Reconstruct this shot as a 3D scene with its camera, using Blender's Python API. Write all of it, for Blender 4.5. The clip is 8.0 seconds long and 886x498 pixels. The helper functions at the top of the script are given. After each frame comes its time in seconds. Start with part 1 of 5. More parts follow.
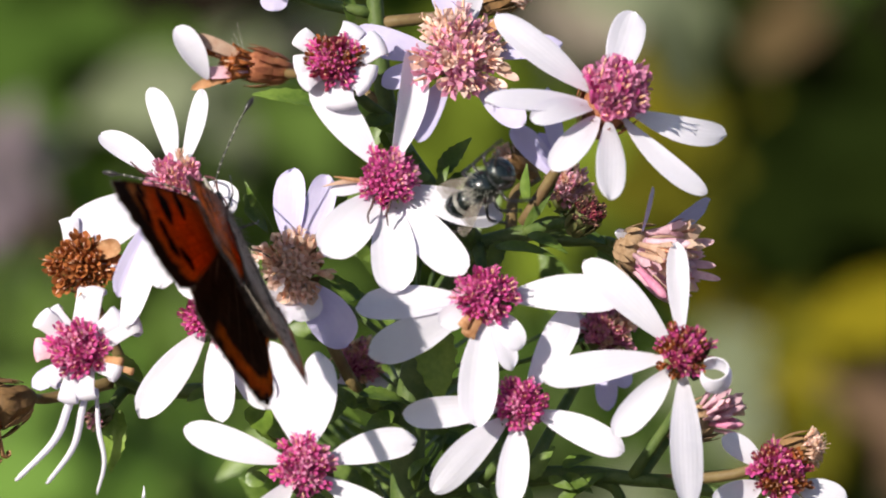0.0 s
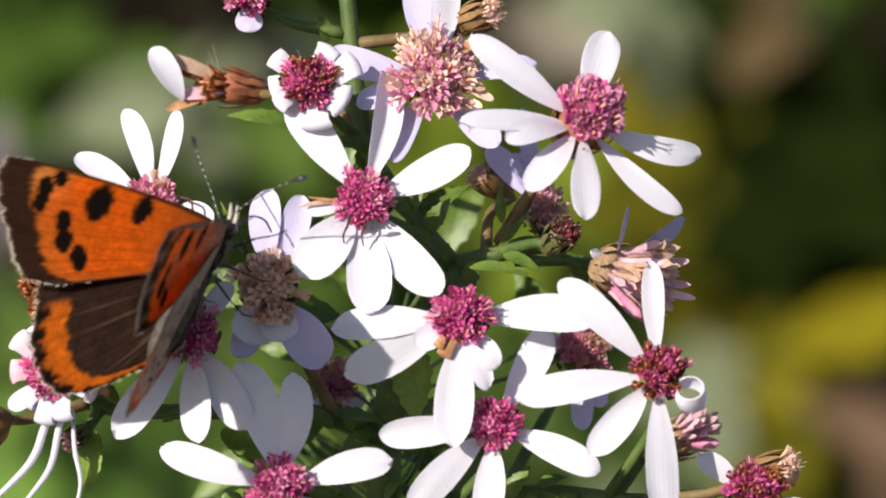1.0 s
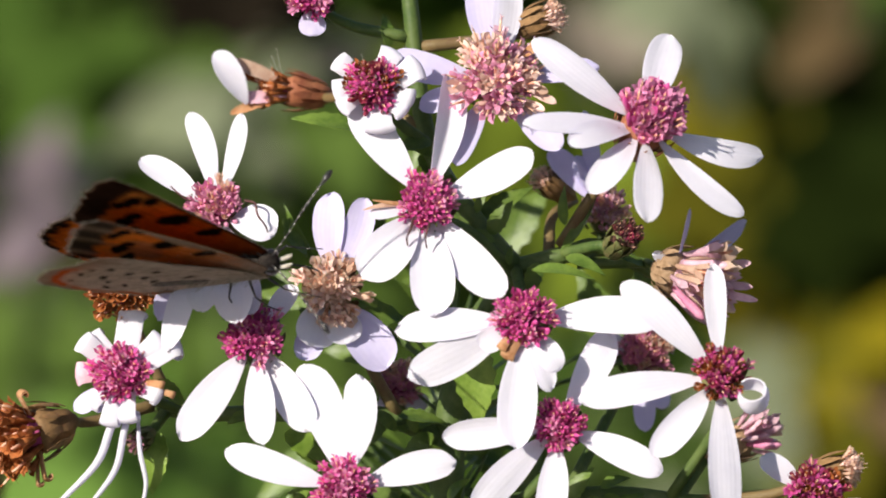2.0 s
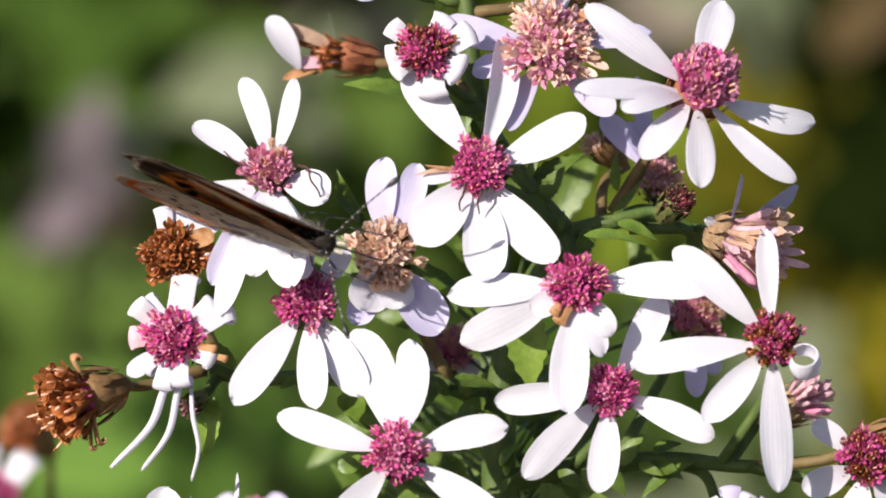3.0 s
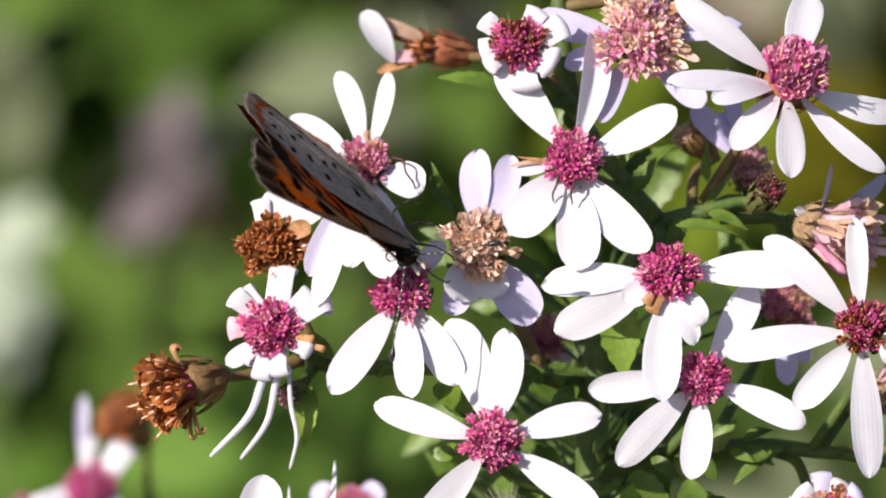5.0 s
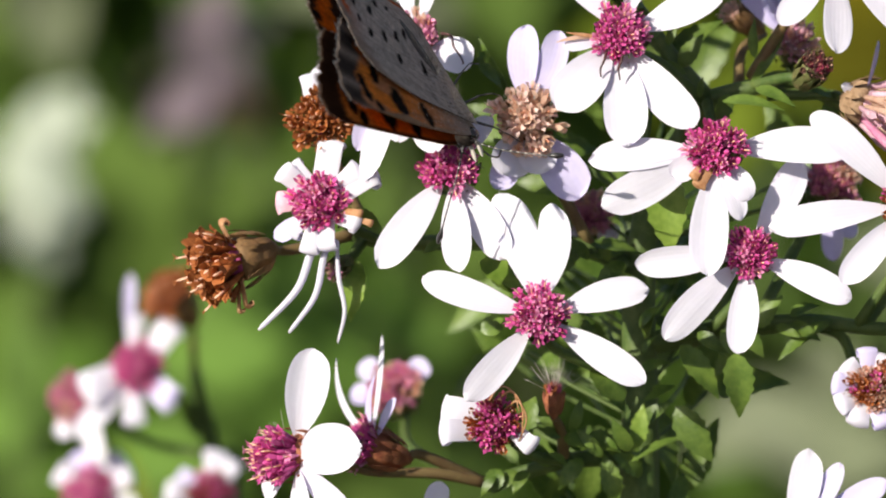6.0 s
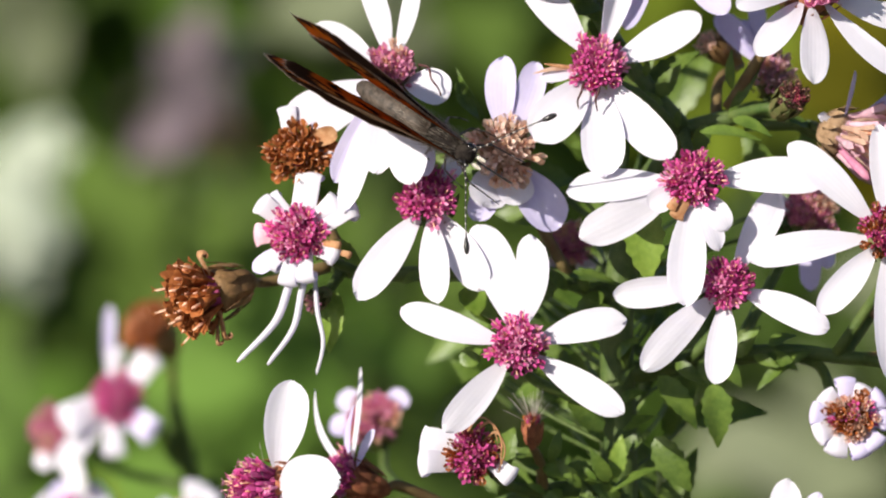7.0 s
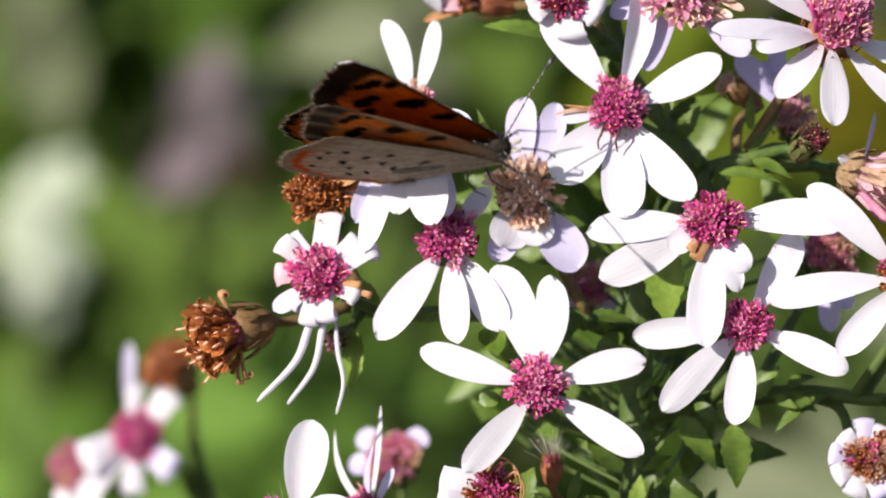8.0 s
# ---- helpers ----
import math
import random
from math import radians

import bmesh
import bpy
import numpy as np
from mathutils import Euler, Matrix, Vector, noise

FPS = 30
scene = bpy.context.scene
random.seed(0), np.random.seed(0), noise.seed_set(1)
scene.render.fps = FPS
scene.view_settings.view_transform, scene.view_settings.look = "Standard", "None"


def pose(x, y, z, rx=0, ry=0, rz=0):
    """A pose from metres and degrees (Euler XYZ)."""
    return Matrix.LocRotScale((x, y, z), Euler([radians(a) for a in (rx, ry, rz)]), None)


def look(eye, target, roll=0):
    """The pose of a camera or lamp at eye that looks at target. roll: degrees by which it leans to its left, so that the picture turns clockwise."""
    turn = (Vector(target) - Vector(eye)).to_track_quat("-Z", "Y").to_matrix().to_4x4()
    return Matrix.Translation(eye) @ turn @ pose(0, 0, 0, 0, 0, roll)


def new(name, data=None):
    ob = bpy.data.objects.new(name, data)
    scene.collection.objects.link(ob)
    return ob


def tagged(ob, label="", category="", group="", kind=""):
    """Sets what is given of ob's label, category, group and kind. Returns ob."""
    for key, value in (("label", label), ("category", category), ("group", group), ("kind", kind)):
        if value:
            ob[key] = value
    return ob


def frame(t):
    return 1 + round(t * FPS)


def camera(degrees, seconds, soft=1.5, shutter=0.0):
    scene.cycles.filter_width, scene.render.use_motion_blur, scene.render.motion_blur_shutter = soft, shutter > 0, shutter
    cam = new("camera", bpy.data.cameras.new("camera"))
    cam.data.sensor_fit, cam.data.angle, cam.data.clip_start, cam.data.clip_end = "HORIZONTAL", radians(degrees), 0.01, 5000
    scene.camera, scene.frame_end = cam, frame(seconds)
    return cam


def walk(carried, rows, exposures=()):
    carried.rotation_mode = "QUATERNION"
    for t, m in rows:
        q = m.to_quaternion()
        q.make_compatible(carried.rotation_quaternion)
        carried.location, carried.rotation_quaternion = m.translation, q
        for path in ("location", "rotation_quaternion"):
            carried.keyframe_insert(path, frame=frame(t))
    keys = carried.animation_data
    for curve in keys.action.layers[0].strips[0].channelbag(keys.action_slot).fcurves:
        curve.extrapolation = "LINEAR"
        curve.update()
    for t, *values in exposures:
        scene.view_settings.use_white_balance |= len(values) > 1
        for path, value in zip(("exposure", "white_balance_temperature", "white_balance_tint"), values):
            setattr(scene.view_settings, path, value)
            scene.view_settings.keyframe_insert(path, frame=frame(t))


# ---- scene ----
MM = 0.001
REACH = 344.6 * MM                      # from the first eye to the spray
# The spray's own axes: x right, y up along the spray, z out of it towards the open side; its middle is 0.62 m over the soil.
SPRAY = pose(0, 0, 0.62, 78, 0, 0)
cam = camera(10.0, 8.0, soft=1.9, shutter=0.35)
cam.data.dof.use_dof = True
cam.data.dof.focus_distance = 0.3465
cam.data.dof.aperture_fstop = 38.0
# seconds, nearness, lean, and how far the spray has slid to the right and down in the view (mm)
PAN = [
    (0.0, 1.0069, 0.15, -4.85, -0.59),
    (0.2, 1.0058, 0.16, -5.24, -0.55),
    (0.5, 1.0043, 0.18, -5.92, 0.00),
    (0.8, 1.0050, 0.06, -6.59, 0.48),
    (1.0, 1.0056, -0.03, -6.52, 0.80),
    (1.2, 1.0062, 0.00, -5.52, 0.98),
    (2.3, 0.9996, -0.09, -0.97, 0.96),
    (2.5, 1.0000, -0.00, -0.00, 0.00),
    (3.0, 0.9989, 0.01, 1.37, -1.40),
    (3.5, 0.9975, -0.05, 2.49, -1.64),
    (3.8, 0.9932, -0.02, 3.77, -1.49),
    (4.0, 0.9902, -0.01, 4.17, -1.50),
    (4.2, 0.9888, -0.05, 5.15, -1.29),
    (5.3, 0.9822, -0.26, 8.53, -3.12),
    (5.5, 0.9808, -0.11, 9.79, -6.75),
    (5.7, 0.9809, -0.12, 10.37, -8.69),
    (6.0, 0.9811, -0.13, 10.95, -10.51),
    (6.2, 0.9804, -0.09, 10.29, -10.57),
    (6.5, 0.9793, -0.03, 10.61, -10.59),
    (6.8, 0.9797, -0.21, 9.63, -9.12),
    (7.0, 0.9799, -0.33, 9.42, -8.39),
    (7.2, 0.9791, -0.30, 9.80, -7.24),
    (7.5, 0.9779, -0.24, 10.14, -6.48),
    (7.8, 0.9776, -0.18, 10.83, -5.94),
    (8.0, 0.9774, -0.14, 10.79, -5.60),
]
SLIDE = 0.2                             # part of the pan that is the eye sliding; the rest is turning


def eye(near, lean, right, down):
    turn = (1 - SLIDE) / (REACH / MM)
    return SPRAY @ pose(-SLIDE * right * MM / near, SLIDE * down * MM / near, REACH / near,
                        math.degrees(math.atan(down * turn)), math.degrees(math.atan(right * turn)), lean)


walk(cam, [(t, eye(*row)) for t, *row in PAN])

# ---- world and sun ----
SUN_ELEVATION, SUN_TURN = 30.0, -45.0   # degrees above the horizon; to the right of straight behind the camera (minus: left)
world = bpy.data.worlds.new("world")
scene.world = world
world.use_nodes = True
wn = world.node_tree.nodes
sky = wn.new("ShaderNodeTexSky")
sky.sky_type, sky.sun_disc = "NISHITA", False
sky.sun_elevation, sky.sun_rotation = radians(SUN_ELEVATION), radians(180 - SUN_TURN)
wn["Background"].inputs[1].default_value = 0.075
world.node_tree.links.new(sky.outputs[0], wn["Background"].inputs[0])
sun = new("sun", bpy.data.lights.new("sun", "SUN"))
sun.data.energy, sun.data.angle, sun.data.color = 5.0, radians(0.5), (1.0, 0.93, 0.82)
sun_from = Vector((math.sin(radians(SUN_TURN)) * math.cos(radians(SUN_ELEVATION)),
                   -math.cos(radians(SUN_TURN)) * math.cos(radians(SUN_ELEVATION)), math.sin(radians(SUN_ELEVATION))))
sun.matrix_world = look(sun_from * 5, (0, 0, 0))
scene.view_settings.exposure = 0.40


# ---- materials ----
def mat(name, a, b, size=1.0, rough=0.5, through_light=0.0, glow_tint=None, bump=0.0, fine=0.3, gloss=0.3, vary=0.0, metal=0.0,
        stripes=0.0, second=None):
    """Two-tone noise of that size (mm), finer grain over it, relief, light passing through thin sheets, change from piece to piece."""
    m = bpy.data.materials.new(name)
    m.use_nodes = True
    n, l = m.node_tree.nodes, m.node_tree.links
    bsdf = n["Principled BSDF"]
    out = n["Material Output"]
    where = n.new("ShaderNodeTexCoord")
    coarse, grain = n.new("ShaderNodeTexNoise"), n.new("ShaderNodeTexNoise")
    for node, mm in ((coarse, size), (grain, fine)):
        node.inputs["Scale"].default_value = 1000.0 / mm
        node.inputs["Detail"].default_value = 3.0
        l.new(where.outputs["Object"], node.inputs["Vector"])
    blend = n.new("ShaderNodeMath")
    blend.operation = "MULTIPLY_ADD"
    l.new(grain.outputs["Fac"], blend.inputs[0])
    blend.inputs[1].default_value = 0.45
    l.new(coarse.outputs["Fac"], blend.inputs[2])
    span = n.new("ShaderNodeMapRange")
    span.inputs["From Min"].default_value, span.inputs["From Max"].default_value = 0.45, 1.0
    l.new(blend.outputs[0], span.inputs["Value"])
    mix = n.new("ShaderNodeMix")
    mix.data_type = "RGBA"
    mix.inputs["A"].default_value, mix.inputs["B"].default_value = (*a, 1), (*b, 1)
    l.new(span.outputs[0], mix.inputs["Factor"])
    colour = mix.outputs["Result"]
    if vary:
        info, hsv, change = n.new("ShaderNodeObjectInfo"), n.new("ShaderNodeHueSaturation"), n.new("ShaderNodeMapRange")
        l.new(info.outputs["Random"], change.inputs["Value"])
        change.inputs["To Min"].default_value, change.inputs["To Max"].default_value = 1 - vary, 1 + vary
        l.new(change.outputs[0], hsv.inputs["Value"])
        l.new(colour, hsv.inputs["Color"])
        colour = hsv.outputs["Color"]
    height = grain.outputs["Fac"]
    if stripes:
        uv, wave = n.new("ShaderNodeUVMap"), n.new("ShaderNodeTexWave")
        uv.uv_map = "along"
        wave.inputs["Scale"].default_value, wave.inputs["Distortion"].default_value = stripes, 0.6
        wave.inputs["Detail"].default_value = 1.0
        l.new(uv.outputs["UV"], wave.inputs["Vector"])
        height = wave.outputs["Fac"]
    l.new(colour, bsdf.inputs["Base Color"])
    bsdf.inputs["Roughness"].default_value, bsdf.inputs["Metallic"].default_value = rough, metal
    bsdf.inputs["Specular IOR Level"].default_value = gloss
    if bump:
        relief = n.new("ShaderNodeBump")
        relief.inputs["Strength"].default_value, relief.inputs["Distance"].default_value = bump, 0.0001
        l.new(height, relief.inputs["Height"])
        l.new(relief.outputs[0], bsdf.inputs["Normal"])
    if through_light:
        glow, both = n.new("ShaderNodeBsdfTranslucent"), n.new("ShaderNodeMixShader")
        if glow_tint:
            tint = n.new("ShaderNodeMix")
            tint.data_type, tint.blend_type = "RGBA", "MULTIPLY"
            tint.inputs["Factor"].default_value = 1.0
            tint.inputs["B"].default_value = (*glow_tint, 1)
            l.new(colour, tint.inputs["A"])
            l.new(tint.outputs["Result"], glow.inputs["Color"])
        else:
            l.new(colour, glow.inputs["Color"])
        both.inputs[0].default_value = through_light
        l.new(bsdf.outputs[0], both.inputs[1])
        l.new(glow.outputs[0], both.inputs[2])
        l.new(both.outputs[0], out.inputs["Surface"])
    return m


def painted(name, rough, through_light):
    """Scales of a wing: pigment laid down point by point in the mesh's colour layer, with a dusty grain."""
    m = mat(name, (1, 1, 1), (0.78, 0.75, 0.72), 0.6, rough, through_light, None, 0.25, 0.12, 0.06)
    n, l = m.node_tree.nodes, m.node_tree.links
    pigment, by = n.new("ShaderNodeVertexColor"), n.new("ShaderNodeMix")
    pigment.layer_name = "pigment"
    by.data_type, by.blend_type = "RGBA", "MULTIPLY"
    by.inputs["Factor"].default_value = 1.0
    grain = n["Principled BSDF"].inputs["Base Color"].links[0].from_socket
    l.new(grain, by.inputs["A"])
    l.new(pigment.outputs["Color"], by.inputs["B"])
    l.new(by.outputs["Result"], n["Principled BSDF"].inputs["Base Color"])
    if through_light:
        l.new(by.outputs["Result"], n["Translucent BSDF"].inputs["Color"])
    return m


RAY = mat("white_ray", (0.84, 0.825, 0.88), (0.92, 0.905, 0.94), 3.0, 0.6, 0.40, (0.88, 0.84, 1.0), 0.07, 0.4, 0.25, 0.04, stripes=2.2)
LAVENDER = mat("lavender_ray", (0.68, 0.63, 0.85), (0.78, 0.74, 0.91), 3.0, 0.55, 0.35, (0.85, 0.78, 1.0), 0.07, 0.4, 0.25, 0.05, stripes=2.2)
RAY_BROWN = mat("withered_ray", (0.40, 0.17, 0.07), (0.66, 0.40, 0.22), 0.7, 0.7, 0.25, None, 0.5, 0.2, 0.2, 0.15)
MAGENTA = mat("magenta_floret", (0.44, 0.030, 0.20), (0.72, 0.14, 0.40), 0.5, 0.5, 0.25, None, 0.2, 0.15, 0.3, 0.28)
PINK = mat("pink_floret", (0.60, 0.14, 0.36), (0.84, 0.42, 0.60), 0.5, 0.5, 0.25, None, 0.2, 0.15, 0.3, 0.2)
ROSE = mat("rose_floret", (0.62, 0.17, 0.36), (0.82, 0.42, 0.55), 0.6, 0.5, 0.25, None, 0.2, 0.15, 0.3, 0.2)
DUSTY = mat("dusty_pink_floret", (0.62, 0.34, 0.44), (0.82, 0.58, 0.64), 0.6, 0.55, 0.25, None, 0.2, 0.15, 0.25, 0.2)
PEACH = mat("peach_floret", (0.80, 0.50, 0.42), (0.93, 0.76, 0.68), 0.6, 0.55, 0.25, None, 0.2, 0.15, 0.25, 0.2)
TAN = mat("tan_floret", (0.70, 0.45, 0.33), (0.90, 0.70, 0.55), 0.6, 0.65, 0.5, None, 0.3, 0.15, 0.2, 0.2)
RUST = mat("rust_floret", (0.24, 0.065, 0.016), (0.46, 0.16, 0.05), 0.6, 0.75, 0.1, None, 0.4, 0.15, 0.2, 0.3)
DARK_RED = mat("dark_red_floret", (0.26, 0.03, 0.07), (0.42, 0.07, 0.13), 0.5, 0.5, 0.15, None, 0.2, 0.15, 0.3, 0.3)
CHAR = mat("blackened_floret", (0.05, 0.02, 0.025), (0.16, 0.07, 0.06), 0.5, 0.6, 0.1, None, 0.3, 0.15, 0.3, 0.3)
STAMEN = mat("stamen", (0.62, 0.26, 0.17), (0.86, 0.60, 0.42), 0.3, 0.6, vary=0.2)
CORE = mat("disc_core", (0.26, 0.03, 0.11), (0.38, 0.07, 0.18), 0.5, 0.7)
CORE_TAN = mat("dry_disc_core", (0.58, 0.36, 0.24), (0.72, 0.50, 0.36), 0.5, 0.8)
GREEN = mat("leaf_green", (0.065, 0.125, 0.018), (0.19, 0.28, 0.05), 1.6, 0.4, 0.3, (1.0, 1.0, 0.5), 0.5, 0.35, 0.4, 0.15)
YOUNG = mat("young_leaf_green", (0.15, 0.26, 0.03), (0.30, 0.42, 0.07), 1.6, 0.4, 0.35, (1.0, 1.0, 0.5), 0.5, 0.35, 0.4, 0.1)
STEM = mat("stem_green", (0.045, 0.085, 0.018), (0.11, 0.15, 0.04), 1.5, 0.55, bump=0.4, fine=0.25, gloss=0.3)
STEM_RED = mat("stem_brown", (0.13, 0.075, 0.035), (0.20, 0.15, 0.06), 1.5, 0.6, bump=0.4, fine=0.25)
BRACT = mat("bract_green", (0.12, 0.17, 0.05), (0.20, 0.15, 0.07), 0.6, 0.55, 0.15, None, 0.3, 0.2, 0.25, 0.2)
BRACT_RED = mat("reddish_bract", (0.20, 0.055, 0.03), (0.38, 0.15, 0.07), 0.8, 0.65, bump=0.4, fine=0.2, vary=0.25)
BRACT_TAN = mat("tan_bract", (0.20, 0.12, 0.06), (0.42, 0.28, 0.17), 0.8, 0.65, bump=0.4, fine=0.2, vary=0.25)
BRACT_DRY = mat("dry_bract", (0.15, 0.085, 0.035), (0.30, 0.17, 0.07), 0.6, 0.7, bump=0.4, fine=0.2, vary=0.2)
HAIR = mat("pale_hair", (0.62, 0.58, 0.50), (0.75, 0.72, 0.65), 0.5, 0.6, 0.3)


# ---- helpers for shapes; lengths in mm, in the spray's axes ----
def finish(name, bm, materials, parent=None, label="", smooth=True):
    me = bpy.data.meshes.new(name)
    bm.to_mesh(me)
    bm.free()
    for m in materials if isinstance(materials, (list, tuple)) else [materials]:
        me.materials.append(m)
    if smooth and "sharp_edge" not in me.attributes:
        me.shade_smooth()
    ob = new(name, me)
    ob.parent = parent
    if label:
        ob["label"] = label
    return ob


def part(name, bm, material, parent, label=""):
    return finish(name, bm, material, parent, label)


def thing(name, x, y, z, label, category, group="", kind=""):
    """A top-level Empty at a place of the spray; its parts keep the spray's axes, in metres from there."""
    ob = new(name)
    ob.empty_display_size = 0.002
    ob.matrix_basis = SPRAY @ pose(x * MM, y * MM, z * MM)
    return tagged(ob, label, category, group, kind)


def tube(bm, path, radii, sides=8, slot=0, banded=0):
    """A round stalk along a path of points (metres), closed at both ends. banded: so many rings take the second material in turn."""
    path = [Vector(p) for p in path]
    rings, side = [], None
    for i, p in enumerate(path):
        way = (path[min(i + 1, len(path) - 1)] - path[max(i - 1, 0)]).normalized()
        side = way.orthogonal() if side is None else (side - way * side.dot(way))
        side.normalize()
        other = way.cross(side)
        r = radii[i] if isinstance(radii, (list, tuple)) else radii
        rings.append([bm.verts.new(p + r * (math.cos(a) * side + math.sin(a) * other))
                      for a in (2 * math.pi * k / sides for k in range(sides))])
    faces = []
    for low, high in zip(rings, rings[1:]):
        for k in range(sides):
            faces.append(bm.faces.new((low[k], low[(k + 1) % sides], high[(k + 1) % sides], high[k])))
    faces.append(bm.faces.new(rings[0][::-1]))
    faces.append(bm.faces.new(rings[-1]))
    for k, f in enumerate(faces):
        f.material_index = 1 if banded and k < sides * banded and (k // sides) % 4 == 3 else slot
        f.smooth = True


def curve_through(points, steps=6):
    """A smooth path through a few points (mm in, metres out)."""
    p = [Vector(q) * MM for q in points]
    p = [2 * p[0] - p[1]] + p + [2 * p[-1] - p[-2]]
    out = []
    for a, b, c, d in zip(p, p[1:], p[2:], p[3:]):
        for i in range(steps):
            t = i / steps
            out.append(0.5 * (2 * b + (c - a) * t + (2 * a - 5 * b + 4 * c - d) * t * t + (3 * b - a - 3 * c + d) * t ** 3))
    return out + [p[-2]]


def blob(bm, centre, radii, turn=None, segments=14, rings=9, slot=0):
    m = Matrix.Translation(Vector(centre)) @ (turn.to_4x4() if turn else Matrix()) @ Matrix.Diagonal((*radii, 1))
    made = bmesh.ops.create_uvsphere(bm, u_segments=segments, v_segments=rings, radius=1, matrix=m)
    for f in {f for v in made["verts"] for f in v.link_faces}:
        f.material_index = slot
        f.smooth = True


def blade(bm, base, tip, face, width, bend=20.0, cup=0.25, kind="ray", thick=0.10, twist=0.0, slot=0, fold=0.0, rows=12, columns=6,
          roll=0.0, sway=0.0, toothed=0.0):
    """A ray floret or leaf (mm): an arc from base to tip, bending away from `face`, cupped across, with real thickness.
    fold turns the margins in; kind sets the outline: ray (rounded), leaf (pointed), strap (narrow)."""
    base, tip, face = Vector(base), Vector(tip), Vector(face).normalized()
    chord = tip - base
    length = chord.length
    along = chord / length
    across = along.cross(face)
    across = across.normalized() if across.length > 1e-4 else along.orthogonal().normalized()
    up = across.cross(along).normalized()
    half = radians(bend) / 2
    crease = (tip.x * 3.7 + tip.y * 5.3) % 6.28
    uv = bm.loops.layers.uv.get("along") or bm.loops.layers.uv.new("along")
    sheets = []
    spots = {}
    for level in (0, 1):
        sheet = []
        for i in range(rows + 1):
            s = 1 - (1 - i / rows) ** 1.5 if kind == "ray" else i / rows
            a = half * (1 - 2 * s)
            if abs(half) > 1e-3:
                r = length / (2 * math.sin(half))
                p = base + along * (length / 2 - r * math.sin(a)) + up * (r * math.cos(a) - r * math.cos(half))
            else:
                p = base + along * length * s
            tangent = along * math.cos(a) + up * math.sin(a)
            normal = up * math.cos(a) - along * math.sin(a)
            if kind == "ray":
                w = 0.13 + 0.87 * math.sin(min(s / 0.62, 1.0) * math.pi / 2) ** 0.95
                if s > 0.64:
                    w *= max(1 - ((s - 0.64) / 0.36) ** 2.4, 0.0) ** 0.5
                w = max(w, 0.10)
            elif kind == "leaf":
                w = max(math.sin(math.pi * s ** 0.75) ** 0.9 * (1 + toothed * (i % 2 - 0.5)), 0.04)
            else:
                w = (0.55 + 0.45 * math.sin(s * math.pi)) * (max(1 - s ** 6, 0.02)) ** 0.5
            spin = radians(roll + twist * s)
            p = p + across * (sway * length * 4 * s * (1 - s))
            cross = (tangent.cross(normal)).normalized()
            cross, normal = cross * math.cos(spin) + normal * math.sin(spin), normal * math.cos(spin) - cross * math.sin(spin)
            row = []
            for j in range(columns + 1):
                c = 2 * j / columns - 1
                lift = cup * width / 2 * w * (c * c) + (fold * width * w * abs(c) if fold else 0.0)
                ripple = width * (0.012 * math.sin(c * 9.4 + crease) + 0.028 * math.sin(c * 3.1 + crease * 2 + 2.5 * s) * s) * min(1.0, 4 * s) if kind == "ray" else 0.0
                q = p + cross * (c * width / 2 * w) + normal * (lift + ripple + (thick if level else 0.0) * (1 - 0.6 * abs(c)))
                if kind == "ray" and s > 0.93:
                    q = q - tangent * (0.018 * length * (0.5 + 0.5 * math.cos(c * 5.5 + crease)))
                v = bm.verts.new(q * MM)
                spots[v] = (c * 0.5 + 0.5, s)
                row.append(v)
            sheet.append(row)
        sheets.append(sheet)
    faces = []
    low, high = sheets
    for i in range(rows):
        for j in range(columns):
            faces.append((high[i][j], high[i][j + 1], high[i + 1][j + 1], high[i + 1][j]))
            faces.append((low[i][j], low[i + 1][j], low[i + 1][j + 1], low[i][j + 1]))
        faces.append((low[i][0], high[i][0], high[i + 1][0], low[i + 1][0]))
        faces.append((low[i][-1], low[i + 1][-1], high[i + 1][-1], high[i][-1]))
    for j in range(columns):
        faces.append((low[-1][j], high[-1][j], high[-1][j + 1], low[-1][j + 1]))
        faces.append((low[0][j], low[0][j + 1], high[0][j + 1], high[0][j]))
    for f in faces:
        f = bm.faces.new(f)
        f.material_index, f.smooth = slot, True
        for loop in f.loops:
            loop[uv].uv = spots[loop.vert]
    crisp_rim(low, high)


def crisp_rim(low, high):
    """Keeps the thin rim of a sheet from shading into its two sides."""
    rim = [e for sheet in (low, high) for line in (sheet[0], sheet[-1], [r[0] for r in sheet], [r[-1] for r in sheet])
           for a, b in zip(line, line[1:]) for e in a.link_edges if e.other_vert(a) == b]
    for e in rim:
        e.smooth = False


